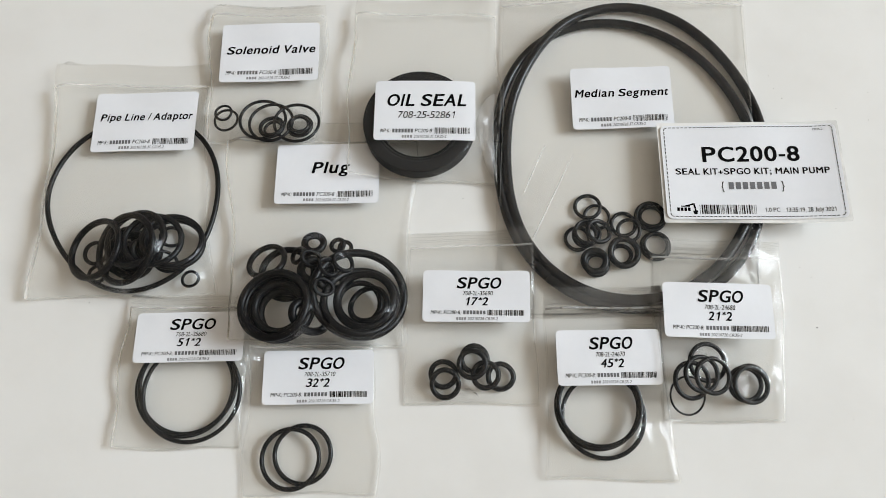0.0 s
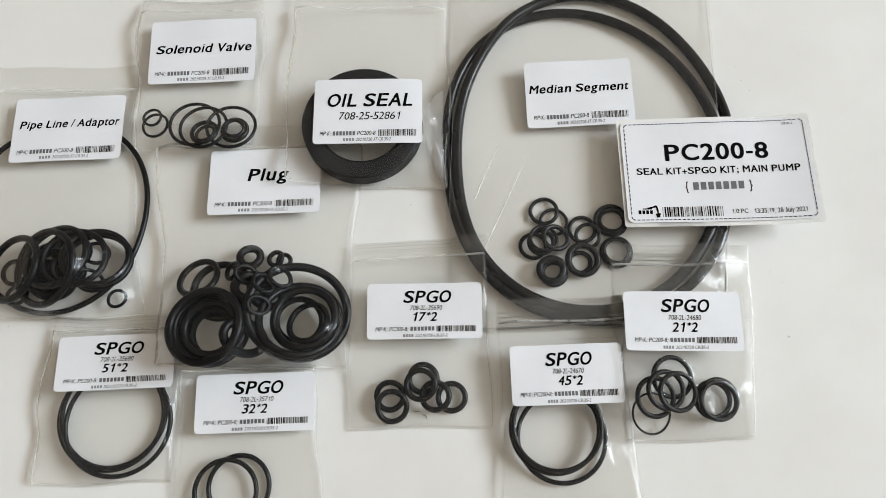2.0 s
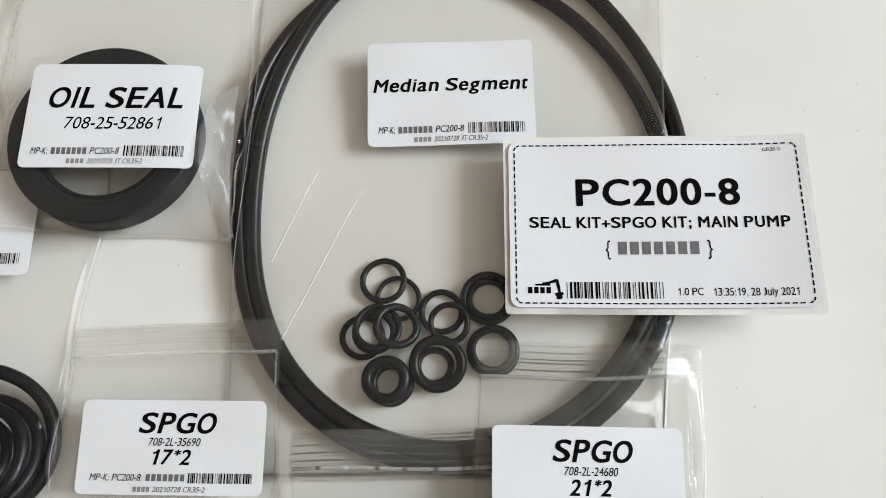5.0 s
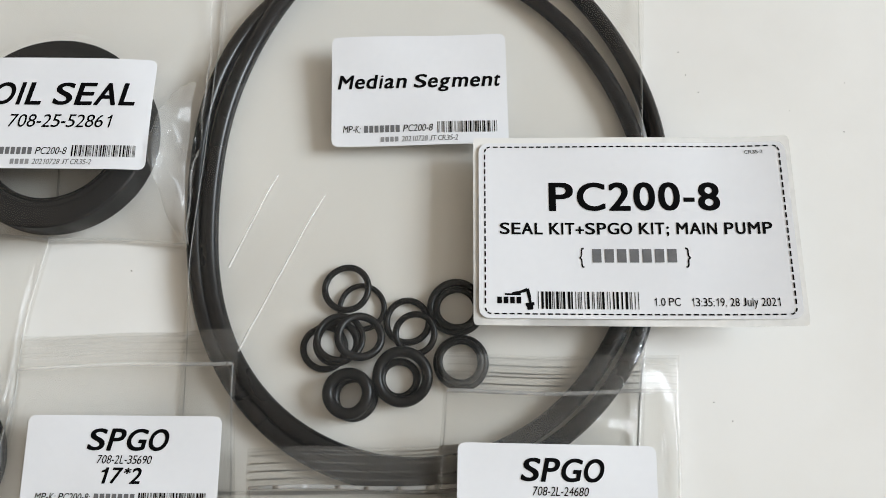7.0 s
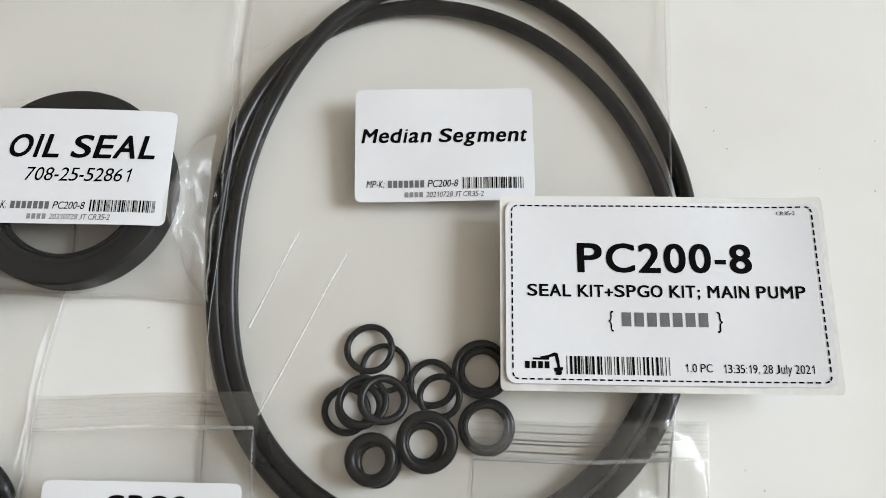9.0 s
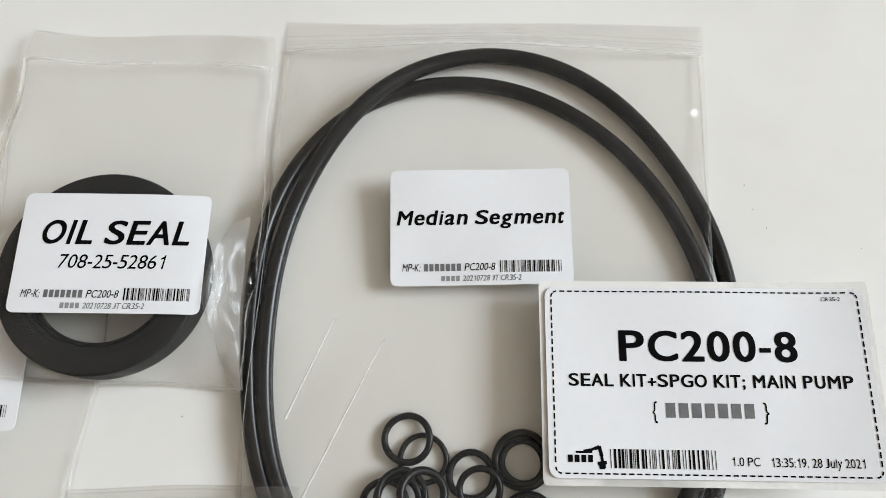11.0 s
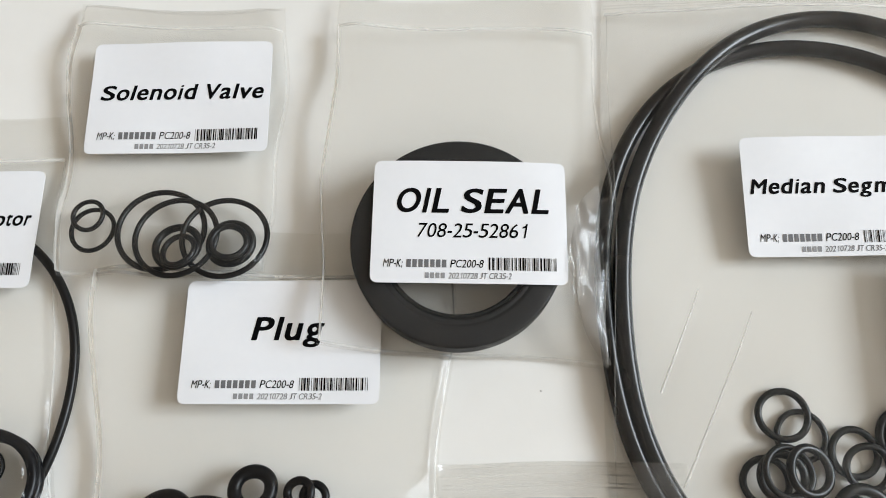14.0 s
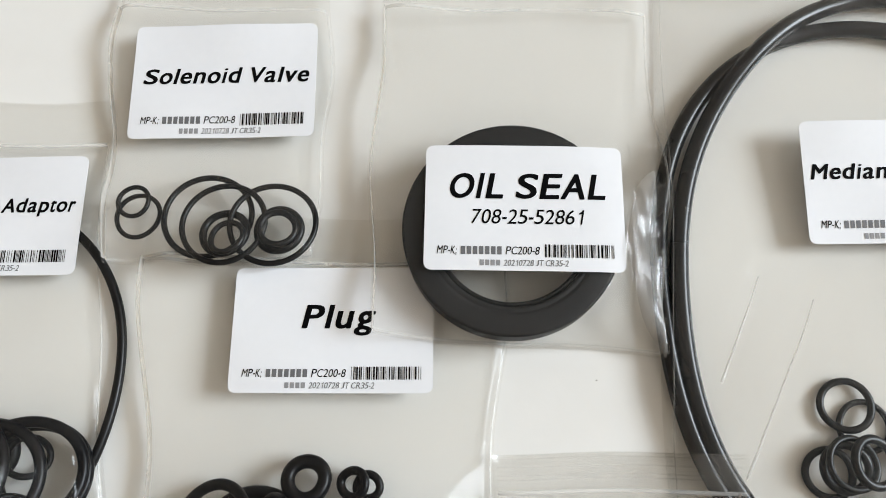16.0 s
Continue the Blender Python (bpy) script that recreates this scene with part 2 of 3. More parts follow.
def lay_ring(x, y, radius, tube, mat, label, group, sag=0.75):
    """An o-ring laid flat or leaning on whatever lies below it."""
    radius -= tube
    count = max(28, min(96, int(radius * 2 * math.pi / 0.0011)))
    th = np.linspace(0, 2 * np.pi, count, endpoint=False)
    px, py = x + radius * np.cos(th), y + radius * np.sin(th)
    low = np.max([sample(G, x + (radius + o) * np.cos(th), y + (radius + o) * np.sin(th)) for o in (-0.7 * tube, 0, 0.7 * tube)], axis=0)
    A = np.stack([np.ones(count), np.cos(th), np.sin(th)], 1)
    w = np.ones(count)
    for _ in range(12):
        s = np.linalg.solve(A.T @ (A * w[:, None]), A.T @ (w * low))
        w = np.where(low > A @ s, 4.0, 0.5)
    plane = A @ s
    bend = np.maximum(low - plane, 0)
    for _ in range(8):
        bend = np.maximum(np.convolve(np.concatenate([bend[-4:], bend, bend[:4]]), np.ones(9) / 9, "valid"), 0)
    pz = plane + sag * bend + tube + 0.0001
    px = px + 0.00015 * np.sin(2 * th + x * 900)
    ob = ring_mesh("o_ring", px, py, pz, tube, mat)
    heap(px, py, pz, tube)
    return tagged(ob, label, "o-ring", group)


def lay_loop(shape, tube, mat, label, group, lift=0.0):
    px, py = loop_points(shape, 220)
    low = sample(G, px, py)

    def even(f, half):
        k = np.hanning(2 * half + 3)[1:-1]
        return np.convolve(np.concatenate([f[-half:], f, f[:half]]), k / k.sum(), "valid")
    for _ in range(30):
        low = np.maximum(low, even(low, 4) - 0.00002)
    low = even(even(low, 8), 8) + 0.0003
    pz = low + tube + 0.0001 + lift
    ob = ring_mesh("o_ring", px, py, pz, tube, mat, 16)
    heap(px, py, pz, tube)
    return tagged(ob, label, "o-ring", group)


# ---------------- writing ----------------
# advance widths and side bearings of a plain grotesque, in thousandths of its size
ADVANCE = {222: "il", 278: "I,.:;/ ", 333: "r-", 334: "{}", 278.1: "t", 389: "*", 500: "cJvy", 556: "abdeghnopqu0123456789L", 584: "+", 611: "FT", 667: "ABEKPSV", 722: "CDHNRU", 778: "GO", 833: "Mm"}
ADVANCE_BOLD = {278: "Iil,./ ", 333: "-:;t", 389: "*r{}", 556: "aceJvy0123456789", 584: "+", 611: "FLTbdghnopqu", 667: "EPSV", 722: "ABCDHKNRU", 778: "GO", 833: "M", 889: "m"}
LEFT = {75: "BDEFHIKLMNPRU", 66: "bhilkmnpru", 90: ",.:;", 95: "1", 42: "CGO-+{}", 36: "acdegoq023456789S*"}
RIGHT = {75: "HIJMNUdgqu", 66: "ilmnh", 90: ",.:;", 150: "1", 42: "CDGO-+BPabcep{}", 36: "o023456789SEFLR*"}


def of_glyph(table, ch, other):
    return next((k for k, chars in table.items() if ch in chars), other) / 1000


def text_mesh(words):
    cu = bpy.data.curves.new("words", "FONT")
    cu.body, cu.size, cu.resolution_u = words, 1.0, 5
    ob = bpy.data.objects.new("words", cu)
    scene.collection.objects.link(ob)
    me = bpy.data.meshes.new_from_object(ob.evaluated_get(bpy.context.evaluated_depsgraph_get()))
    bpy.data.objects.remove(ob)
    bpy.data.curves.remove(cu)
    co = np.array([v.co[:] for v in me.vertices])
    polys = [tuple(p.vertices) for p in me.polygons]
    bpy.data.meshes.remove(me)
    return co, polys


GLYPHS = {}


def glyph(ch, bold):
    """A letter of the built-in font, set to the width, height and weight of a plain grotesque; its capitals are 1 high."""
    if (ch, bold) in GLYPHS:
        return GLYPHS[ch, bold]
    co, polys = text_mesh(ch)
    high, low = text_mesh("H")[0][:, 1].max(), text_mesh("x")[0][:, 1].max()
    y = co[:, 1] / high
    if ch.islower():
        xh = low / high
        top = max(y.max(), 1.0) if ch in "bdhklit" else 1.0
        y = np.where(y > xh, 0.735 + (y - xh) * ((0.96 if ch == "t" else 1.0) - 0.735) / max(top - xh, 1e-6), y * 0.735 / xh)
        if ch not in "bdhklit":
            y = np.minimum(y, 0.75)
        y = np.where(y < 0, y * min(1.0, 0.30 / max(-y.min(), 1e-6)), y)
    elif ch in "*-+":
        y0, y1 = {"*": (0.60, 1.0), "-": (0.31, 0.46), "+": (0.06, 0.70)}[ch]
        y = y0 + (y - y.min()) / (y.max() - y.min()) * (y1 - y0)
    elif ch.isalnum():
        y = (y - y.min()) / (y.max() - y.min())
    advance = of_glyph(ADVANCE_BOLD if bold else ADVANCE, ch, 556)
    x0, x1 = of_glyph(LEFT, ch, 15), advance - of_glyph(RIGHT, ch, 15)
    stem = 0.140 if bold else 0.090
    if ch == "1":
        x0 = x1 - stem
    x = x0 + (co[:, 0] - co[:, 0].min()) / max(np.ptp(co[:, 0]), 1e-6) * (x1 - x0)
    x, y = x / 0.718, np.array(y)
    if ch == "1":
        k = len(x)
        flag = [(x0 - 0.16, 0.68), (x0 + 0.02, 0.74), (x0 + 0.05, 1.0), (x0 - 0.05, 0.86), (x0 - 0.16, 0.80)]
        x = np.concatenate([x, [u / 0.718 for u, _ in flag]])
        y = np.concatenate([y, [v for _, v in flag]])
        polys = polys + [tuple(range(k, k + 5))]
    z = x * 0
    if bold and ch not in "1Iil-":
        layers = ((-1, 0.5), (-1, -0.5), (-0.5, 0), (0, 0.7), (0, -0.7), (0.5, 0), (1, 0.5), (1, -0.5))
        n, squeeze = len(x), 1 - 2 * bold / max(np.ptp(x), 0.1)
        mid = (x.max() + x.min()) / 2
        tall = 1 - 1.4 * bold / max(np.ptp(y), 0.2)
        centre = (y.max() + y.min()) / 2
        xs = [mid + (x - mid) * squeeze + dx * bold for dx, _ in layers]
        ys = [centre + (y - centre) * tall + dy * bold for _, dy in layers]
        z = np.repeat(0.01 * np.arange(len(layers)), n)
        polys = [tuple(i + n * k for i in p) for k in range(len(layers)) for p in polys]
        x, y = np.concatenate(xs), np.concatenate(ys)
    GLYPHS[ch, bold] = (np.stack([x, y, z], 1), polys, advance / 0.718)
    return GLYPHS[ch, bold]


def line_of(words, bold, slant):
    """A line of letters as vertices, in units of the capitals' height, and faces."""
    verts, faces, at, n = [], [], 0.0, 0
    for ch in words:
        if ch == " ":
            at += 0.278 / 0.718
            continue
        co, polys, advance = glyph(ch, bold)
        verts.append(co + [at, 0, 0])
        faces += [tuple(i + n for i in p) for p in polys]
        n += len(co)
        at += advance
    co = np.concatenate(verts)
    co[:, 0] += slant * co[:, 1]
    return co, faces


class Sheet:
    """A paper rectangle on the film: u to the right and v up from its centre, in metres."""

    def __init__(self, spec, field, lift=0.0004):
        self.x, self.y, self.w, self.h = [v / 1000 for v in spec[:4]]
        self.a, self.field, self.lift = radians(spec[4]), field, lift

    def place(self, u, v, up=0.0):
        c, s = math.cos(self.a), math.sin(self.a)
        x, y = self.x + u * c - v * s, self.y + u * s + v * c
        return np.stack([x, y, sample(self.field, x, y) + self.lift + up], -1)

    def paper(self, name, mat, parent, label, radius, w=None, h=None, nu=60, nv=40, up=0.0, skew=0.0):
        """A round-cornered sheet of paper with a thin edge."""
        w, h = w or self.w, h or self.h
        us, vs = np.linspace(-1, 1, nu), np.linspace(-1, 1, nv)
        U, V = np.meshgrid(us * w / 2, vs * h / 2)
        cu, cv = w / 2 - radius, h / 2 - radius
        du, dv = np.abs(U) - cu, np.abs(V) - cv
        corner = (du > 0) & (dv > 0)
        big = np.maximum(np.maximum(du, dv), 1e-9)
        ln = np.maximum(np.hypot(du, dv), 1e-9)
        U = np.where(corner, np.sign(U) * (cu + du * big / ln), U)
        V = np.where(corner, np.sign(V) * (cv + dv * big / ln), V)
        U = U + skew * (V - h / 2) * (U / w + 0.5)
        top = self.place(U, V, up).reshape(-1, 3)
        low = top - [0, 0, 0.00018]
        n = nu * nv
        faces = grid_faces(nu, nv)
        rim = list(range(nu)) + [j * nu + nu - 1 for j in range(1, nv)] + [(nv - 1) * nu + i for i in range(nu - 2, -1, -1)] + [j * nu for j in range(nv - 2, 0, -1)]
        faces = faces + [(rim[k - 1], rim[k - 1] + n, rim[k] + n, rim[k]) for k in range(len(rim))]
        return solid(name, np.concatenate([top, low]), faces, mat, parent, label, smooth=False)

    def letter(self, words, fx0, fx1, fy, cap, parent, name="lettering", bold=0.0, slant=0.0, mat=None):
        """Words between two fractions of the width, centred at a fraction of the height from the top; cap: letter height as a fraction."""
        co, faces = line_of(words, bold, slant)
        x0, x1 = co[:, 0].min(), co[:, 0].max()
        u = (fx0 + (co[:, 0] - x0) / (x1 - x0) * (fx1 - fx0) - 0.5) * self.w
        v = (0.5 - fy) * self.h + (co[:, 1] - 0.5) * cap * self.h
        me = bpy.data.meshes.new(name)
        me.from_pydata((self.place(u, v, 0.00011) + np.stack([u * 0, u * 0, co[:, 2] * 0.0006], -1)).tolist(), [], faces)
        me.update()
        return tagged(link(name, me, mat or INK, parent, smooth=False), kind="stuff" if bold else "")

    def bars(self, rects, parent, name, mat=None, up=0.00011):
        """Printed bars, each from fractions x0, x1, y0, y1 of the sheet."""
        verts, faces = [], []
        for a, b, c, d in rects:
            cuts = max(1, int((b - a) * self.w / 0.002))
            for m in range(cuts):
                a1, b1 = a + (b - a) * m / cuts, a + (b - a) * (m + 1) / cuts
                q = np.array([(a1, d), (b1, d), (b1, c), (a1, c)])
                k = len(verts)
                verts += list(self.place((q[:, 0] - 0.5) * self.w, (0.5 - q[:, 1]) * self.h, up))
                faces.append((k, k + 1, k + 2, k + 3))
        return solid(name, verts, faces, mat or INK, parent, smooth=False)

    def word_bars(self, x0, x1, y0, y1, count, parent, name="maker_name_bar", mat=None):
        """A row of plain upright bars in place of a word."""
        pitch = (x1 - x0) / count
        return tagged(self.bars([(x0 + pitch * (k + 0.14), x0 + pitch * (k + 0.86), y0, y1) for k in range(count)], parent, name, mat or GREY_INK), kind="stuff")

    def strokes(self, lines, parent, name, mat=None, up=0.00011):
        """Printed strokes: each from one place to another, with its half width in metres."""
        verts, faces = [], []
        for ax, ay, cx, cy, half in lines:
            p, q = np.array([(ax - 0.5) * self.w, (0.5 - ay) * self.h]), np.array([(cx - 0.5) * self.w, (0.5 - cy) * self.h])
            d = (q - p) / np.linalg.norm(q - p)
            side = np.array([-d[1], d[0]]) * half
            c = np.array([p - side, q - side, q + side, p + side])
            k = len(verts)
            verts += list(self.place(c[:, 0], c[:, 1], up))
            faces.append((k, k + 1, k + 2, k + 3))
        return solid(name, verts, faces, mat or INK, parent, smooth=False)

    def barcode(self, x0, x1, y0, y1, parent, count, seed):
        rng = random.Random(seed)
        widths = [rng.choice((1, 1, 2, 3)) for _ in range(count * 2)]
        total, pos, rects = sum(widths), 0, []
        for i, w in enumerate(widths):
            if i % 2 == 0:
                rects.append((x0 + (x1 - x0) * (pos + 0.1) / total, x0 + (x1 - x0) * (pos + w - 0.1) / total, y0, y1))
            pos += w
        return tagged(self.bars(rects, parent, "barcode"), kind="stuff")


# ---------------- zip bags ----------------
def zip_bag(spec, name_label, contents, sheet=None, zip_at=0.09, ridges=0, air=0.0012, seed=1, slack=0.15, wave=0.0012, crease=0.0006, lift=(0.0, 0.0), flat=None, creases=(), folds=(), film_mat=None, back_mat=None, edge=0.0004):
    """A flat zip bag from its four corners (top left, top right, bottom right, bottom left): the back film lies on what is below,
    the contents are laid in, and the front film is stretched over them."""
    global G
    q = np.array(spec) / 1000
    bag = tagged(new("zip_bag"), name_label, "plastic bag", "zip bags with seal rings")
    lo, hi = q.min(0) - 0.004, q.max(0) + 0.004
    js, is_ = window_of(lo[0], hi[0], lo[1], hi[1])
    X, Y = MX[js, is_], MY[js, is_]
    free = np.ones(X.shape, bool)
    dist = np.full(X.shape, 1.0)
    for k in range(4):
        a, b = q[k], q[(k + 1) % 4]
        e = b - a
        d = ((X - a[0]) * e[1] - (Y - a[1]) * e[0]) / np.hypot(*e)
        free &= d > 0
        dist = np.minimum(dist, d)
    base = G[js, is_].copy()
    ph = seed * 1.7
    raised, dome = np.zeros(X.shape), np.zeros(X.shape)
    for rise, (a, b) in zip(lift, ((q[3], q[0]), (q[1], q[2]))):
        e = b - a
        d = ((X - a[0]) * e[1] - (Y - a[1]) * e[0]) / np.hypot(*e)
        s = ((X - a[0]) * e[0] + (Y - a[1]) * e[1]) / (e @ e)
        curl = 0.62 + 0.25 * np.sin(9 * s + ph) + 0.13 * np.sin(23 * s + 2 * ph)
        raised = np.maximum(raised, 0.55 * rise * curl * np.clip(1 - np.abs(d) / 0.02, 0, 1) ** 1.5)
        dome = np.maximum(dome, rise * curl * np.clip(d / 0.008, 0, 1) * np.clip(1 - (d - 0.008) / 0.014, 0, 1) ** 1.5)
    floor_ = base + 0.0003 + raised
    back = drape(floor_, floor_, free)
    back = np.maximum(back, base + 0.0002)
    G[js, is_] = np.where(free, back, base)
    contents()
    low = widen(G[js, is_], 2) + 0.00035
    tight = drape(np.where(free, np.maximum(low, back + dome), back), back + 0.0002, free)
    pillow = air * np.clip(dist / 0.02, 0, 1)
    fold = np.zeros(X.shape)
    for k, (f, amp) in enumerate(((55, 1.0), (110, 0.6), (210, 0.35))):
        ang = ph + k * 1.3
        s = np.sin(f * (X * math.cos(ang) + Y * math.sin(ang)) * 2 + 2.5 * np.sin(f * 0.6 * (Y * math.cos(ang) - X * math.sin(ang)) + ph))
        fold += amp * (1 - np.abs(s)) ** 3
    loose = np.clip(dist / 0.006, 0, 1)
    gy, gx = np.gradient(tight, STEP)
    slope = np.clip(blur(np.hypot(gx, gy), 12), 0, 0.45)
    warp = 2.2 * np.sin(95 * X + 60 * Y + ph) + 1.7 * np.sin(-70 * X + 120 * Y + 2 * ph)
    pucker = (1 - np.abs(np.sin(160 * (X * np.sin(ph + 0.9) + Y * np.cos(ph + 0.9)) + warp))) ** 4
    crinkle = (1 - np.abs(np.sin(310 * (X * np.cos(ph) - Y * np.sin(ph)) - warp))) ** 5
    fold = fold + slope * (5.0 * pucker + 3.0 * crinkle)
    front = np.maximum(low, tight * (1 - slack) + slack * blur(low, 60)) + (pillow + crease * fold) * loose
    front = np.maximum(blur(front, 7) + 0.0003, blur(low, 2) + 0.0001)
    for ax, ay, cx, cy, half, rise in folds:
        ax, ay, cx, cy, half, rise = [v / 1000 for v in (ax, ay, cx, cy, half, rise)]
        ln = math.hypot(cx - ax, cy - ay)
        s = ((X - ax) * (cx - ax) + (Y - ay) * (cy - ay)) / ln ** 2
        d = ((X - ax) * (cy - ay) - (Y - ay) * (cx - ax)) / ln + 0.12 * ln * (4 * (s - 0.5) ** 2 - 1) + 0.0006 * np.sin(14 * s + ph)
        swell = np.clip(1.15 - 4.6 * (s - 0.5) ** 2, 0, 1)
        front = front + rise * swell * np.exp(-(d / half) ** 2) * loose
    front = np.where(free, front, floor_)
    if sheet:
        paper_field = G * 0
        smooth = blur(front, 220)
        c, s = math.cos(radians(sheet[4])), math.sin(radians(sheet[4]))
        U = (X - sheet[0] / 1000) * c + (Y - sheet[1] / 1000) * s
        V = -(X - sheet[0] / 1000) * s + (Y - sheet[1] / 1000) * c
        inside = (np.abs(U) < sheet[2] / 2000 + 0.003) & (np.abs(V) < sheet[3] / 2000 + 0.003)
        A = np.stack([np.ones(inside.sum()), U[inside], V[inside]], 1)
        k = np.linalg.lstsq(A, smooth[inside], rcond=None)[0]
        plane = k[0] + k[1] * U + k[2] * V
        smooth = plane + 0.3 * (smooth - plane)
        if flat:
            smooth = flat[0] / 1000 + flat[1] / 1000 * U / 0.03 + flat[2] / 1000 * V / 0.02 + 0.0003 * np.sin(120 * U + ph) * np.sin(90 * V)
            away = np.hypot(np.maximum(np.abs(U) - sheet[2] / 2000, 0), np.maximum(np.abs(V) - sheet[3] / 2000, 0))
            press = np.clip(1.2 - away / 0.024, 0, 1)
            press = press * press * (3 - 2 * press)
            front = np.where(free, np.maximum(low, front * (1 - press) + smooth * press), front)
        smooth = smooth + max(0.0, float(np.percentile((low - smooth)[inside], 99.0)))
        front = np.where(inside, np.maximum(np.minimum(front, smooth), low * 0 + smooth - 0.0006), front)
        front = np.where(inside, np.minimum(front, smooth), front)
        paper_field[js, is_] = smooth
    film = G * 0
    film[js, is_] = front
    under = G * 0
    under[js, is_] = np.where(free, back, floor_)
    width, height = np.linalg.norm(q[1] - q[0]), np.linalg.norm(q[0] - q[3])
    nu, nv = int(width / 0.0011), int(height / 0.0011)
    U, V = np.meshgrid(np.linspace(0, 1, nu), np.linspace(0, 1, nv))
    bx = (q[3][0] * (1 - U) + q[2][0] * U) * (1 - V) + (q[0][0] * (1 - U) + q[1][0] * U) * V
    by = (q[3][1] * (1 - U) + q[2][1] * U) * (1 - V) + (q[0][1] * (1 - U) + q[1][1] * U) * V
    bx = bx + wave * np.sin(5 * V + ph) * (1 - 2 * U) + wave * 0.5 * np.sin(13 * V + ph * 2) * (1 - 2 * U)
    by = by + wave * 0.5 * np.sin(7 * U + ph)
    rim = np.minimum(np.minimum(U, 1 - U) * width, np.minimum(V, 1 - V) * height)
    zb = sample(under, bx, by) + 0.0001
    zf = np.where(rim > 0.0012, np.maximum(sample(film, bx, by), zb + 0.0003), zb + 0.0003)
    solid("back_film", np.stack([bx, by, zb], -1).reshape(-1, 3), grid_faces(nu, nv), back_mat or FILM_THIN, bag)
    solid("front_film", np.stack([bx, by, zf], -1).reshape(-1, 3), grid_faces(nu, nv), film_mat or FILM, bag)

    def strip(name, u0, v0, u1, v1, half, rise, mat, label=""):
        """A thin rib that follows the front film from one place of it to another."""
        n = 60
        t = np.linspace(0, 1, n)
        fu, fv = (u0 + (u1 - u0) * t) * (nu - 1), (v0 + (v1 - v0) * t) * (nv - 1)
        i, j = np.clip(fu.round().astype(int), 0, nu - 1), np.clip(fv.round().astype(int), 0, nv - 1)
        px, py, pz = bx[j, i], by[j, i], np.maximum(zf[j, i], zb[j, i])
        pz = np.convolve(np.pad(pz, 2, mode="edge"), np.ones(5) / 5, "valid")
        dx, dy = px[-1] - px[0], py[-1] - py[0]
        nx, ny = -dy / math.hypot(dx, dy), dx / math.hypot(dx, dy)
        verts = []
        for o, z in ((-1, 0.0), (-0.5, rise), (0.5, rise), (1, 0.0)):
            verts.append(np.stack([px + nx * half * o, py + ny * half * o, pz + 0.00012 + z], -1))
        v = np.stack(verts, 1).reshape(-1, 3)
        faces = [(k * 4 + m, k * 4 + m + 1, (k + 1) * 4 + m + 1, (k + 1) * 4 + m) for k in range(n - 1) for m in range(3)]
        return solid(name, v, faces, mat, bag, label)

    zv = 1 - zip_at
    strip("zip_profile", 0.01, zv, 0.99, zv, 0.0006, 0.0005, SEAL, "milky press-seal zip line")
    for k in range(ridges):
        rv = zv + (k + 1.2) * 0.0019 / height
        strip("zip_ridge", 0.01, rv, 0.99, rv, 0.00022, 0.0003, RIDGE)
    # on lifted bags the left rib is raised beyond a seal to cast shade
    strip("side_seal", 0.012, 0.01, 0.012, zv, 0.00013, edge, SHADE_EDGE if edge > 0.001 else ZIP)
    strip("side_seal", 0.988, 0.01, 0.988, zv, 0.0003, 0.0005, ZIP)
    for (ax, ay), (cx, cy) in creases:
        t = np.linspace(0, 1, 40)
        px, py = (ax + (cx - ax) * t) / 1000, (ay + (cy - ay) * t) / 1000
        half = 0.00016 + 0.00028 * (1 - t) * (0.6 + 0.4 * np.abs(np.sin(23 * t + ay)))
        nx, ny = -(cy - ay) / math.hypot(cx - ax, cy - ay), (cx - ax) / math.hypot(cx - ax, cy - ay)
        pz = sample(film, px, py)
        rows = np.stack([np.stack([px + nx * half * o, py + ny * half * o, pz + z], -1) for o, z in ((-1, 0.0001), (0, 0.0006), (1, 0.0001))], 1)
        solid("crease", rows.reshape(-1, 3), [(k * 3 + m, k * 3 + m + 1, k * 3 + m + 4, k * 3 + m + 3) for k in range(39) for m in range(2)], SEAL, bag, "whitened crease in the film")
    strip("bottom_seal", 0.01, 0.008, 0.99, 0.008, 0.0005, 0.0002, ZIP)
    G[js, is_] = np.where(free, np.maximum(front, G[js, is_]), base)
    if not sheet:
        return bag, None, None
    card = Sheet(sheet, paper_field)
    label = card.paper("label", PAPER, bag, "white printed paper sticker with round corners", 0.0022)
    G[js, is_] = np.where(inside, np.maximum(G[js, is_], smooth + 0.0006), G[js, is_])
    return bag, card, label


def foot_a(card, label, seed):
    """Code line, barcode and date of the plain stickers."""
    card.letter("MP-K;", 0.065, 0.165, 0.845, 0.062, label, slant=0.22)
    card.word_bars(0.180, 0.390, 0.815, 0.877, 7, label)
    card.letter("PC200-8", 0.405, 0.575, 0.845, 0.062, label, slant=0.22)
    card.barcode(0.60, 0.945, 0.795, 0.895, label, 36, seed)
    card.word_bars(0.275, 0.382, 0.918, 0.962, 4, label, "maker_mark_bar", MAKER_INK)
    card.letter("20210728 JT CR35-2", 0.395, 0.715, 0.94, 0.047, label, slant=0.22, mat=GREY_INK)


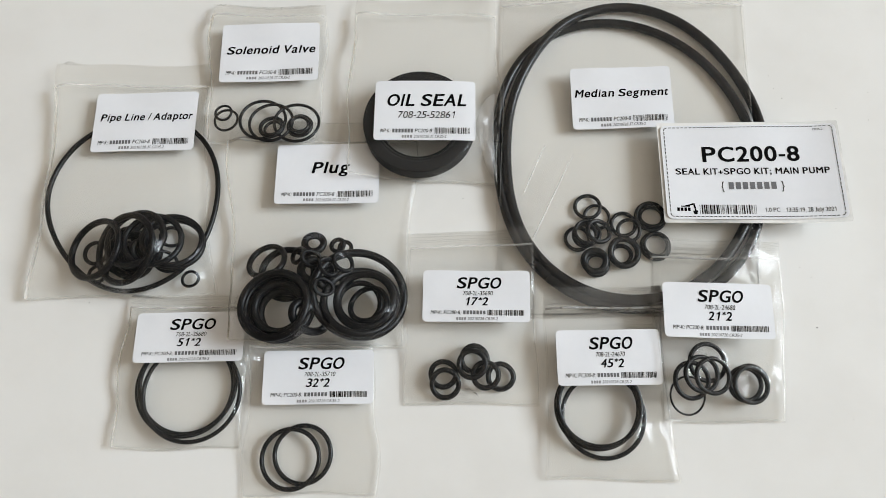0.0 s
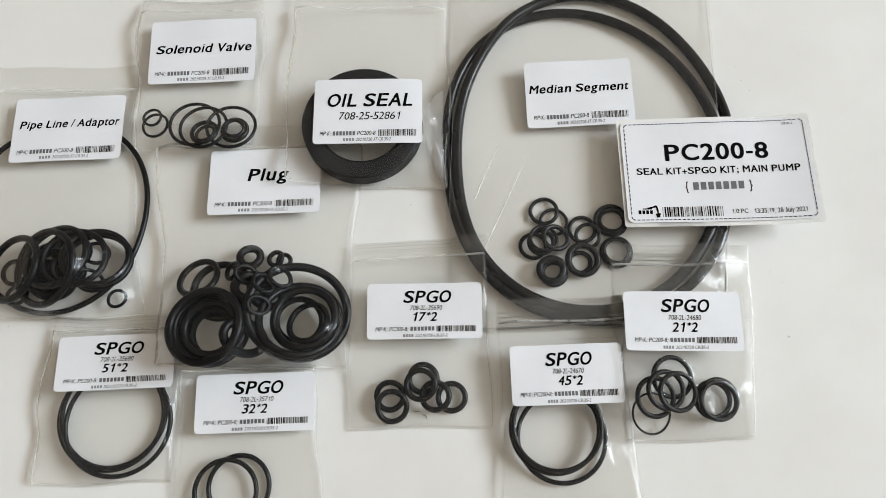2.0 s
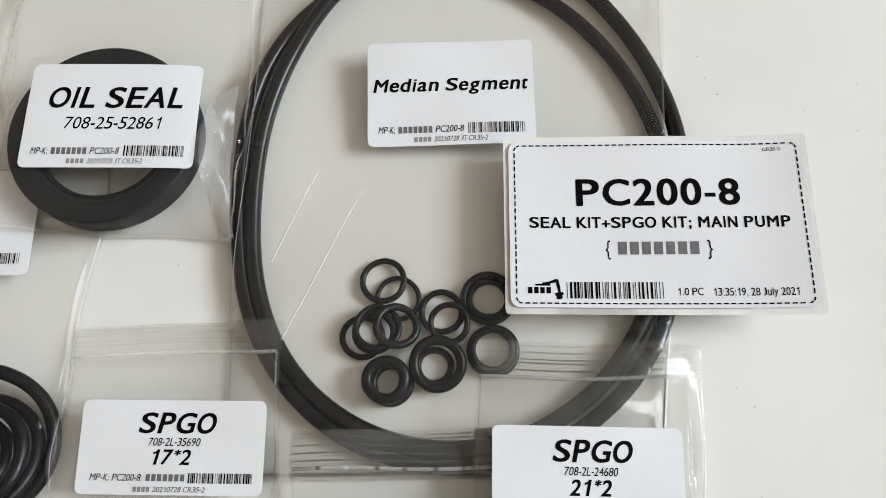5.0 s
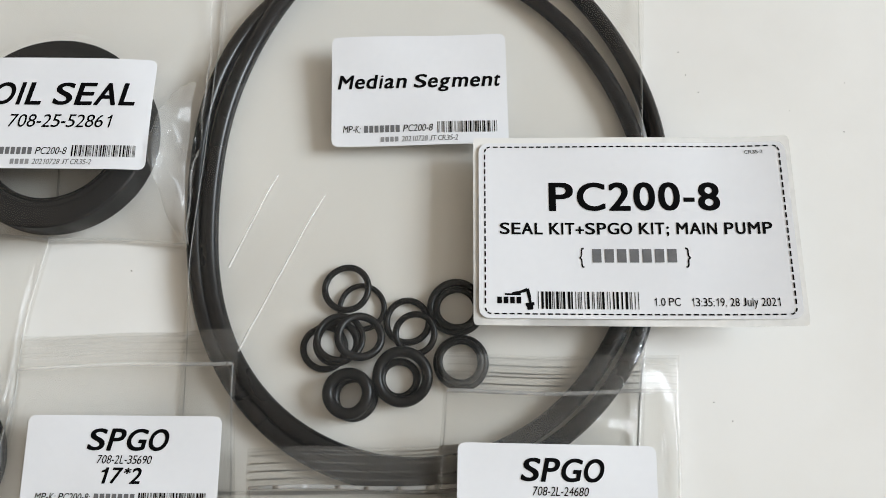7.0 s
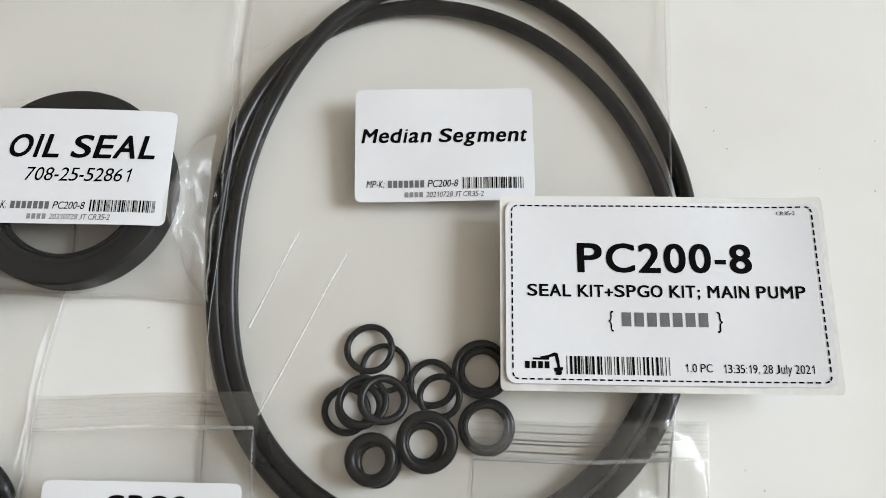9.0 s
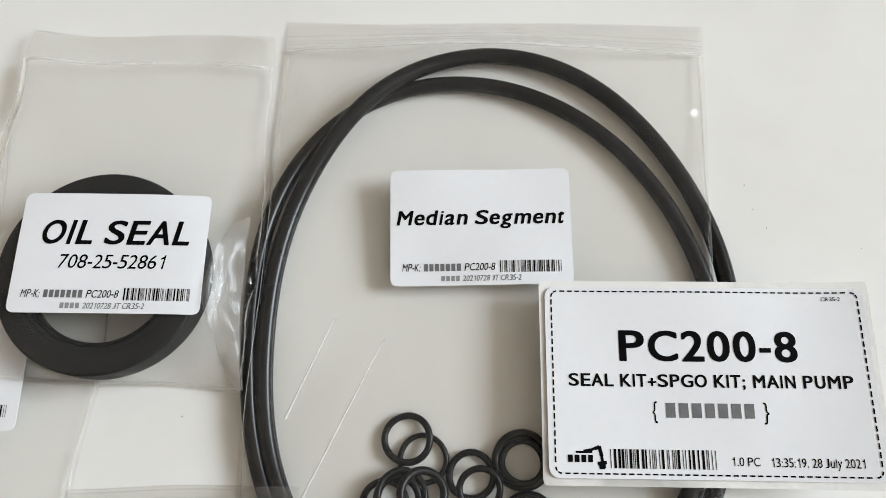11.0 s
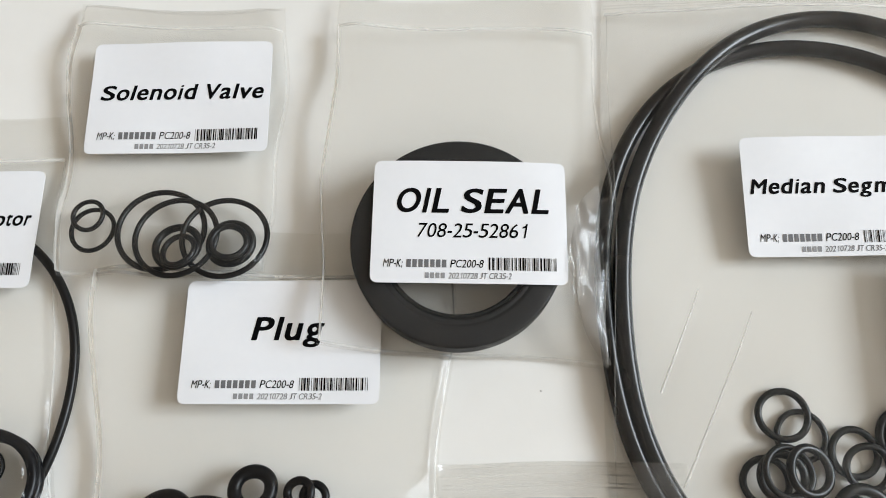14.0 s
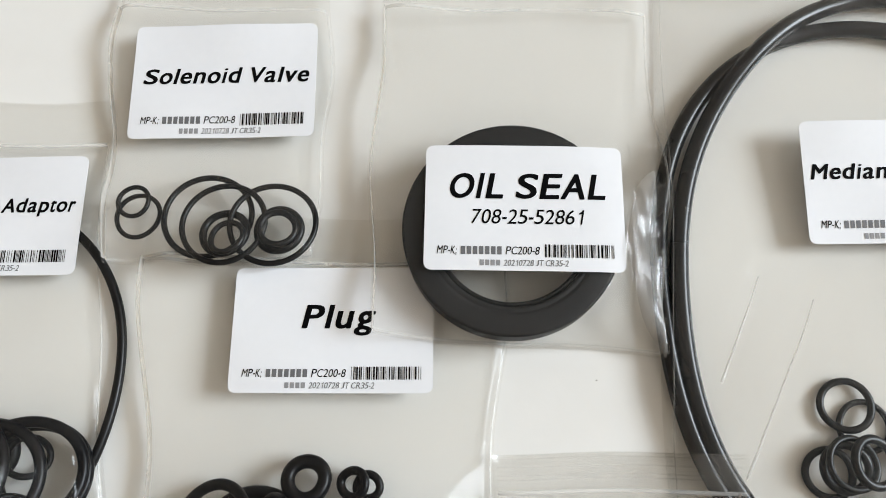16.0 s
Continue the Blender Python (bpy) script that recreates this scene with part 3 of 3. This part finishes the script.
def spgo(card, label, number, size, sx0, sx1, seed):
    card.letter("SPGO", 0.315, 0.735, 0.245, 0.225, label, "headline", 0.03, 0.22)
    card.letter(number, 0.375, 0.655, 0.445, 0.085, label, slant=0.22)
    card.letter(size, sx0, sx1, 0.605, 0.16, label, "size_print", 0.026, 0.22)
    card.letter("MP-K; PC200-8;", 0.075, 0.36, 0.82, 0.072, label, slant=0.22)
    card.word_bars(0.375, 0.590, 0.784, 0.856, 7, label)
    card.barcode(0.605, 0.945, 0.77, 0.875, label, 36, seed)
    card.word_bars(0.312, 0.408, 0.915, 0.966, 4, label, "maker_mark_bar", MAKER_INK)
    card.letter("20210728 CR35-2", 0.42, 0.70, 0.94, 0.055, label, slant=0.22, mat=GREY_INK)


def rings(table_of_rings, mat, label, group):
    def fill():
        for x, y, r, t in table_of_rings:
            lay_ring(x / 1000, y / 1000, r / 1000, t / 1000, mat, label, group)
    return fill


# ---------------- the kits, from the lowest to the topmost ----------------
# median segment: two long cords and a handful of small rings
RINGS_MED = [
    (142.4, 180.1, 7.8, 0.86), (131.1, 167.5, 7.5, 1.02), (156.8, 175.4, 7.6, 1.03), (172.1, 179.6, 9.1, 1.21),
    (173.3, 162.3, 8.6, 1.27), (154.2, 157.6, 6.5, 1.15), (140.4, 152.4, 7.4, 1.5), (135.0, 169.0, 7.4, 1.2), (139.1, 153.3, 7.8, 1.83), (137.8, 186.0, 7.9, 1.03),
    (136.3, 170.2, 7.8, 0.93), (159.3, 171.3, 7.0, 1.02), (172.2, 179.0, 7.2, 1.02), (173.0, 162.4, 7.3, 1.00),
    (155.3, 158.2, 9.2, 1.68), (142.3, 170.5, 7.6, 1.26)]


def fill_median():
    lay_loop((160.5, 214.9, 81.59, -7.65, -2.26, 1.30, -0.62, -0.40, 0.13), 0.0026, CORD, "large thick black rubber cord ring lying in a bag", "large rings of the median bag")
    lay_loop((164.6, 222.5, 81.12, -9.57, 2.44, 1.00, -0.44, 0.74, -0.03, 0.38, 0.53), 0.0028, CORD, "large thick black rubber cord ring crossing another", "large rings of the median bag")
    rings(RINGS_MED, RUBBER, "small thick black rubber o-ring in a loose heap", "small rings of the median bag")()


bag, card, label = zip_bag([(92.4, 331.9), (243.6, 328.7), (226.2, 121.7), (86.2, 123.7)], "large clear zip bag holding two big black rings", fill_median, (161.1, 251.6, 57.9, 37.9, 0.3), 0.06, 3, 0.001, 2, 0.12, 0.001, 0.0006, flat=(6.6, 0.2, 1.6), creases=[[(101.7, 192.0), (115.5, 222.5)], [(106.0, 166.0), (130.7, 215.7)]])
card.letter("Median Segment", 0.035, 0.965, 0.42, 0.125, label, "headline", 0.032, 0.18)
foot_a(card, label, 5)

# 51 x 2 and 32 x 2
RINGS_51 = [
    (-79.3, 88.6, 26.5, 1.15), (-77.4, 89.5, 26.4, 1.15), (-74.7, 85.4, 26.3, 1.12)]
bag, card, label = zip_bag([(-114.9, 139.3), (-52.1, 137.7), (-47.0, 56.2), (-116.0, 56.8)], "small clear zip bag with three wide thin rings", rings(RINGS_51, RUBBER, "wide thin black rubber ring stacked with its twins", "rings of the 51 bag"), (-77.7, 114.1, 58.4, 26.7, 0.4), 0.09, 3, 0.0012, 5, 0.2, 0.0015, flat=(4.6, 0.3, 0.0), lift=(0.0051, 0.0013), edge=0.0015)
spgo(card, label, "708-2L-35680", "51*2", 0.39, 0.61, 7)

RINGS_32 = [
    (-15.3, 53.8, 15.5, 1.16), (-21.3, 51.5, 15.9, 1.16)]
bag, card, label = zip_bag([(-47.2, 113.8), (21.5, 112.9), (22.6, 33.8), (-45.2, 33.4)], "small clear zip bag with two overlapping rings", rings(RINGS_32, RUBBER, "medium thin black rubber ring lying on its twin", "rings of the 32 bag"), (-8.6, 92.5, 57.8, 27.9, 0.2), 0.05, 2, 0.0012, 6, 0.2, 0.0015, flat=(3.2, -0.3, 0.2), lift=(0.0034, 0.0026))
spgo(card, label, "708-2L-35710", "32*2", 0.39, 0.605, 8)

# plug: a thick pile of rings and cup seals
DEEP_PLUG = [(-27.5, 148.2, 16.0, 1.86), (-27.6, 125.2, 14.4, 2.3), (-29.5, 128.0, 19.4, 2.1), (-28.6, 127.0, 15.0, 2.2), (-29.2, 127.8, 19.5, 2.1), (-12.0, 121.9, 9.4, 2.2), (-11.4, 148.7, 9.4, 2.3), (-3.0, 144.0, 8.0, 2.2), (12.6, 135.0, 25.2, 2.2)]
RINGS_PLUG = [
    (-38.2, 154.4, 11.6, 1.6), (13.6, 130.9, 20.4, 1.95), (12.2, 131.6, 12.6, 1.6),
    (-29.6, 127.2, 19.7, 2.1), (15.6, 131.6, 17.0, 2.0), (17.4, 129.6, 11.5, 1.55), (-14.1, 165.6, 7.0, 2.00),
    (2.8, 163.9, 4.4, 1.16), (-1.1, 164.6, 4.8, 1.26), (-21.4, 157.4, 5.3, 1.26), (-13.6, 154.5, 5.3, 1.15),
    (-3.2, 148.2, 4.8, 1.14), (4.2, 151.8, 5.3, 1.15), (-5.0, 137.0, 5.3, 1.03)]
bag, card, label = zip_bag([(-67.2, 245.0), (41.3, 243.0), (37.8, 106.7), (-58.2, 109.7)], "bulging clear zip bag packed with black rings", rings(DEEP_PLUG + RINGS_PLUG, RUBBER_DARK, "shiny black rubber ring in a dense pile", "rings of the plug bag"), (-8.5, 207.7, 58.9, 36.9, -0.1), 0.115, 0, 0.0014, 4, 0.1, 0.0022, 0.0002, flat=(5.8, -0.4, -0.4), lift=(0.0085, 0.0026), folds=[(38.0, 139.5, 31.5, 142.0, 1.0, 1.4), (36.8, 133.0, 31.5, 119.0, 1.0, 1.5), (34.5, 117.0, 36.6, 107.0, 0.9, 1.3), (30.5, 115.5, 27.0, 108.5, 0.9, 1.2), (-42.0, 160.0, -50.0, 146.0, 1.0, 1.1)], film_mat=FILM_SOFT, edge=0.0028)
card.letter("Plug", 0.345, 0.715, 0.40, 0.19, label, "headline", 0.034, 0.2)
foot_a(card, label, 6)

# pipe line / adaptor: one wide thin loop round a pile
RINGS_PIPE = [
    (-137.4, 163.2, 7.2, 1.13), (-133.6, 150.8, 5.9, 0.96), (-95.3, 156.2, 6.0, 0.95), (-94.7, 171.6, 6.4, 0.96), (-82.0, 147.1, 5.2, 0.79),
    (-90.8, 166.0, 16.0, 1.6), (-90.8, 166.6, 16.2, 1.6), (-100.4, 166.0, 16.2, 1.6), (-110.0, 167.0, 17.8, 1.7),
    (-115.6, 161.8, 20.0, 1.75), (-133.4, 162.6, 18.2, 1.75)]

DEEP_PIPE = [(-119.5, 169.5, 9.0, 2.2), (-107.0, 172.5, 9.5, 2.0), (-123.0, 157.5, 7.0, 2.0), (-113.5, 158.6, 3.4, 1.3), (-113.5, 158.4, 8.2, 2.3), (-114.0, 159.6, 13.4, 2.3), (-104.5, 160.5, 8.0, 1.9)]


def fill_pipe():
    lay_loop((-119.3, 195.1, 50.8, -2.48, -1.00, -1.20, 0.98), 0.0014, RUBBER, "wide thin black rubber ring round a heap of smaller ones", "rings of the pipe line bag")
    rings(DEEP_PIPE + RINGS_PIPE, RUBBER_DARK, "black rubber o-ring in a tangled heap", "rings of the pipe line bag")()


bag, card, label = zip_bag([(-175.7, 285.8), (-86.9, 284.5), (-68.3, 137.3), (-172.1, 136.9)], "clear zip bag holding one wide ring and a heap of rings", fill_pipe, (-118.2, 243.6, 60.5, 38.5, 0.5), 0.11, 0, 0.001, 7, 0.15, 0.002, flat=(3.8, -0.2, -0.4), lift=(0.0085, 0.0026), folds=[(-118.5, 150.0, -116.0, 141.0, 0.8, 0.8), (-161.0, 155.0, -152.0, 163.0, 0.8, 0.5)], film_mat=FILM_SOFT, edge=0.0028)
card.letter("Pipe Line / Adaptor", 0.06, 0.965, 0.42, 0.12, label, "headline", 0.032, 0.2)
foot_a(card, label, 9)

# solenoid valve
RINGS_SOL = [
    (-69.4, 242.4, 7.5, 0.72), (-47.7, 242.0, 13.9, 0.89), (-25.8, 237.7, 7.8, 1.24), (-41.7, 236.3, 7.8, 1.15),
    (-27.6, 239.4, 13.6, 0.88), (-71.1, 247.0, 5.5, 0.72), (-40.3, 234.5, 5.9, 0.88), (-42.2, 239.3, 13.4, 0.88),
    (-25.5, 237.4, 6.1, 0.96)]
bag, card, label = zip_bag([(-86.1, 326.0), (-14.7, 322.9), (-12.6, 227.3), (-81.2, 227.4)], "small clear zip bag with thin rings of mixed sizes", rings(RINGS_SOL, RUBBER, "thin black rubber o-ring overlapping its neighbours", "rings of the solenoid bag"), (-47.0, 288.6, 59.5, 39.7, 0.5), 0.1, 0, 0.0012, 8, 0.2, 0.0015, flat=(5.5, -0.2, 0.4), lift=(0.0068, 0.0039), edge=0.0028)
card.letter("Solenoid Valve", 0.06, 0.965, 0.46, 0.135, label, "headline", 0.032, 0.2)
foot_a(card, label, 10)

# oil seal
OIL_X, OIL_Y, OIL_R = [v / 1000 for v in (44.0, 236.1, 32.0)]


def lathe(profile, count=96):
    th = np.linspace(0, 2 * np.pi, count, endpoint=False)
    verts = [(r * math.cos(a), r * math.sin(a), z) for a in th for r, z in profile]
    m = len(profile)
    faces = [(i * m + k, ((i + 1) % count) * m + k, ((i + 1) % count) * m + (k + 1) % m, i * m + (k + 1) % m) for i in range(count) for k in range(m)]
    return verts, faces


def fill_oil():
    R = OIL_R
    z0 = float(sample(G, OIL_X, OIL_Y)) - 0.0008
    seal = tagged(new("oil_seal"), "thick dark grey rubber oil seal with a round bore", "oil seal")
    seal.location = (OIL_X, OIL_Y, z0)
    v, f = lathe([(R, 0.0008), (R, 0.0016), (R, 0.0088), (R, 0.0091), (R - 0.0005, 0.0096), (R - 0.0009, 0.0097), (R * 0.82, 0.0097), (R * 0.80, 0.0097), (R * 0.79, 0.0094), (R * 0.775, 0.0094), (R * 0.765, 0.0096), (R * 0.735, 0.0094), (R * 0.728, 0.0084), (R * 0.728, 0.0006), (R * 0.76, 0.0), (R - 0.0008, 0.0)])
    solid("casing", v, f, SEAL_RUBBER, seal)
    v, f = lathe([(R * 0.727, 0.0078), (R * 0.71, 0.0088), (R * 0.69, 0.0084), (R * 0.675, 0.0066), (R * 0.69, 0.0044), (R * 0.727, 0.0036)])
    solid("sealing_lip", v, f, RUBBER, seal, "thin black sealing lip round the bore")
    d = np.hypot(MX - OIL_X, MY - OIL_Y)
    inside = d < R
    G[inside] = np.maximum(G[inside], z0 + 0.0098)


bag, card, label = zip_bag([(2.8, 328.1), (91.5, 325.3), (88.4, 199.5), (2.7, 205.5)], "clear zip bag stretched over a thick oil seal", fill_oil, (47.5, 241.5, 57.4, 38.1, -1.0), 0.11, 0, 0.0006, 9, 0.3, 0.0018, 0.0003, lift=(0.0119, 0.0039), folds=[(5.8, 256.0, 5.0, 232.0, 1.5, 0.9), (6.0, 225.0, 5.2, 212.0, 1.7, 1.1), (84.0, 262.0, 85.0, 240.0, 1.8, 1.0)], edge=0.0028)
card.letter("OIL SEAL", 0.125, 0.91, 0.335, 0.205, label, "headline", 0.028, 0.2)
card.letter("708-25-52861", 0.235, 0.80, 0.58, 0.115, label, slant=0.2)
foot_a(card, label, 11)

# the sealed side of the oil seal's bag stands up as a milky fold
ss, ww = np.meshgrid(np.linspace(0, 1, 60), np.linspace(0, 1, 16), indexing="ij")
fy = 0.2545 - 0.0555 * ss
bulge = np.sin(np.pi * ss ** 0.8) ** 0.9
outer = 0.0877 - 0.0012 * np.sin(np.pi * ss)
fx = outer - ww * (0.0008 + 0.0092 * bulge + 0.0005 * np.sin(17 * ss))
fz = sample(G, fx, fy)
fz = np.maximum(blur(fz, 10), fz) + 0.0004 + 0.0024 * bulge * np.sin(np.pi * ww) ** 0.8 * (1 + 0.25 * np.sin(21 * ss + 3 * ww)) + 0.00012 * np.sin(40 * ss + 5 * ww) * bulge
solid("side_fold", np.stack([fx, fy, fz], -1).reshape(-1, 3), grid_faces(16, 60), FIN, bag, "milky folded side of the film")

# 17 x 2, 45 x 2, 21 x 2
RINGS_17 = [
    (56.5, 93.5, 7.9, 1.38), (72.8, 101.4, 8.1, 1.39), (86.3, 92.1, 7.9, 1.37), (78.5, 92.6, 7.9, 1.37),
    (57.5, 88.4, 8.3, 1.37), (71.6, 98.0, 8.3, 1.37)]
bag, card, label = zip_bag([(37.2, 172.6), (107.2, 173.0), (105.8, 77.0), (35.8, 78.0)], "small clear zip bag with six small thick rings", rings(RINGS_17, RUBBER, "small thick black rubber ring", "rings of the 17 bag"), (74.5, 133.8, 56.8, 27.8, -1.4), 0.10, 5, 0.001, 10, 0.2, 0.0008, flat=(5.0, 0.3, 0.6), lift=(0.0017, 0.0013), back_mat=FILM_HAZY)
spgo(card, label, "708-2L-35690", "17*2", 0.405, 0.61, 12)

RINGS_45 = [
    (138.0, 71.4, 21.9, 1.12), (134.7, 75.8, 21.9, 1.12), (135.7, 76.8, 21.8, 1.12)]
bag, card, label = zip_bag([(111.3, 138.0), (170.9, 138.0), (174.7, 38.4), (107.0, 40.5)], "small clear zip bag with three wide rings", rings(RINGS_45, RUBBER, "wide thin black rubber ring stacked with its twins", "rings of the 45 bag"), (141.7, 100.2, 53.3, 28.3, 0.2), 0.11, 5, 0.001, 11, 0.2, 0.0008, flat=(5.4, -0.3, 1.0), lift=(0.0051, 0.0026), back_mat=FILM_HAZY)
spgo(card, label, "708-2L-24670", "45*2", 0.42, 0.64, 13)

RINGS_21 = [
    (192.0, 97.3, 10.5, 1.18), (180.6, 80.7, 9.8, 0.52), (182.5, 88.0, 10.0, 1.2), (213.7, 86.8, 10.2, 1.16),
    (210.2, 86.2, 9.4, 1.2), (212.4, 85.6, 9.9, 1.2), (187.7, 91.0, 9.8, 1.2), (193.1, 90.0, 9.8, 1.16)]
bag, card, label = zip_bag([(167.6, 164.2), (240.2, 163.2), (230.6, 67.0), (166.4, 67.4)], "small clear zip bag with a cluster of rings", rings(RINGS_21, RUBBER, "small black rubber ring in a cluster", "rings of the 21 bag"), (199.4, 123.5, 56.6, 28.8, -2.0), 0.115, 5, 0.0012, 12, 0.15, 0.001, flat=(7.6, -1.0, 1.0), lift=(0.0034, 0.0040), folds=[(235.5, 156.0, 232.5, 124.0, 1.5, 0.8), (232.0, 107.0, 223.5, 88.0, 2.0, 1.2), (230.0, 88.0, 219.0, 75.0, 1.8, 1.1)], back_mat=FILM_HAZY)
spgo(card, label, "708-2L-24680", "21*2", 0.40, 0.62, 14)

# ---------------- the large kit label on its backing ----------------
KIT = (226.9, 201.5, 91.8, 53.8, -1.3)
js, is_ = window_of(KIT[0] / 1000 - 0.07, KIT[0] / 1000 + 0.07, KIT[1] / 1000 - 0.05, KIT[1] / 1000 + 0.05)
local = G[js, is_]
lx, ly = MX[js, is_] - KIT[0] / 1000, MY[js, is_] - KIT[1] / 1000
rest = G * 0
rest[js, is_] = 0.0112 + 0.012 * (lx + 0.02) + 3.0 * np.maximum(lx - 0.02, 0) ** 2 + 0.0004 * np.sin(70 * lx + 40 * ly)
rest[js, is_] += max(0.0, float(np.percentile((local - rest[js, is_])[(np.abs(lx) < 0.05) & (np.abs(ly) < 0.03)], 99.8)))
kit = tagged(new("kit_label"), "large white printed kit sticker on glossy backing paper", "label")
card = Sheet(KIT, rest, 0.0006)
card.paper("backing_paper", LINER, kit, "thin translucent backing paper with square corners", 0.0012, 0.0985, 0.0602, 90, 40, up=-0.0007)
sticker = card.paper("sticker", PAPER, kit, "white sticker with a dashed black border", 0.003, 0.0952, 0.0560, 90, 40, up=0.0)
card.letter("PC200-8", 0.219, 0.790, 0.311, 0.172, sticker, "headline", 0.03)
card.letter("SEAL KIT+SPGO KIT; MAIN PUMP", 0.052, 0.950, 0.502, 0.07, sticker, bold=0.03)
card.letter("{", 0.315, 0.330, 0.662, 0.085, sticker)
card.word_bars(0.352, 0.640, 0.622, 0.700, 7, sticker)
card.letter("}", 0.663, 0.680, 0.662, 0.085, sticker)
card.barcode(0.174, 0.506, 0.868, 0.967, sticker, 34, 21)
card.letter("1.0 PC", 0.553, 0.637, 0.924, 0.045, sticker)
card.letter("13:35:19, 28 July 2021", 0.673, 0.950, 0.926, 0.047, sticker)
card.letter("CR35-2", 0.886, 0.946, 0.04, 0.022, sticker)
# the maker's mark as a bar under a small digger outline
card.word_bars(0.038, 0.122, 0.900, 0.938, 4, sticker, "maker_mark_bar", INK)
card.strokes([(0.066, 0.886, 0.118, 0.886, 0.0003), (0.090, 0.880, 0.112, 0.872, 0.0003), (0.104, 0.882, 0.140, 0.856, 0.0004), (0.126, 0.872, 0.144, 0.858, 0.0003), (0.140, 0.854, 0.147, 0.905, 0.0005),
              (0.146, 0.895, 0.149, 0.936, 0.0004), (0.134, 0.944, 0.162, 0.938, 0.0005), (0.138, 0.958, 0.158, 0.954, 0.0007), (0.140, 0.968, 0.156, 0.966, 0.0003)], sticker, "maker_mark")
dashes = []
for k in range(38):
    a = 0.031 + k * 0.942 / 38
    dashes += [(a, 0.004, a + 0.0165, 0.004, 0.00022), (a, 0.996, a + 0.0165, 0.996, 0.00022)]
for k in range(20):
    a = 0.052 + k * 0.903 / 20
    dashes += [(0.0024, a, 0.0024, a + 0.031, 0.00022), (0.9976, a, 0.9976, a + 0.031, 0.00022)]
for p, q in ((0, 0), (0, 1), (1, 0), (1, 1)):
    for turn in (8, 20, 32, 56, 68, 80):
        ends = []
        for a in (radians(turn - 6.5), radians(turn + 6.5)):
            u, v = 0.0024 + 0.020 * (1 - math.cos(a)), 0.004 + 0.034 * (1 - math.sin(a))
            ends += [abs(p - u), abs(q - v)]
        dashes.append((*ends, 0.00022))
tagged(card.strokes(dashes, sticker, "dashed_border"), kind="stuff")

# ---------------- specks of dirt on the table ----------------
SPECKS = [(250.0, 149.4), (250.1, 267.6), (251.8, 259.0), (255.6, 252.4), (285.5, 245.1), (302.7, 237.2), (305.5, 255.0), (-14.0, 51.3), (1.0, 62.1), (253.7, 116.1), (264.3, 68.7), (255.1, 143.7), (68.3, 193.3), (47.8, 306.3), (-60.3, 191.7), (122.4, 246.6), (121.2, 47.0), (-138.7, 135.6)]
rng = random.Random(3)
for k, (x, y) in enumerate(SPECKS):
    bm = bmesh.new()
    size = 0.00036 if k == 9 else rng.uniform(0.00016, 0.00026)
    bmesh.ops.create_icosphere(bm, subdivisions=2, radius=size)
    for v in bm.verts:
        v.co *= 1 + 0.35 * noise.noise(v.co * 1800 + Vector((k, k, 0)))
        v.co.x *= rng.choice((1.0, 1.0, 1.3))
        v.co.z = max(v.co.z * 0.3, 0) + 0.0
    ob = part("dirt_speck", bm, DIRT if k in (0, 9) else PALE_DIRT)
    ob.location, ob.rotation_euler = (x / 1000, y / 1000, 0.0001), (0, 0, k)
    tagged(ob, "tiny dark speck of dirt on the white table", "dirt", "specks on the table")

# a few hairs of lint beside the small rings
for k, (x, y, turn) in enumerate([(69.1, 86.1, -0.5), (73.1, 83.5, -1.0)]):
    n = 14
    t = np.linspace(-1, 1, n)
    px, py = 0.0016 * t, 0.0005 * np.sin(2.2 * t + k)
    w = 0.00022 * (1 - 0.7 * np.abs(t)) + 0.00004
    v = np.concatenate([np.stack([px, py - w, 0 * t], -1), np.stack([px, py, 0 * t + 0.00025], -1), np.stack([px, py + w, 0 * t], -1)])
    f = [(m * n + i, m * n + i + 1, (m + 1) * n + i + 1, (m + 1) * n + i) for m in (0, 1) for i in range(n - 1)]
    ob = solid("lint", v, f, DIRT)
    ob.location, ob.rotation_euler = (x / 1000, y / 1000, 0.0007), (0, 0, turn)
    tagged(ob, "short brown hair of lint in a bag", "lint", "lint in the bag")
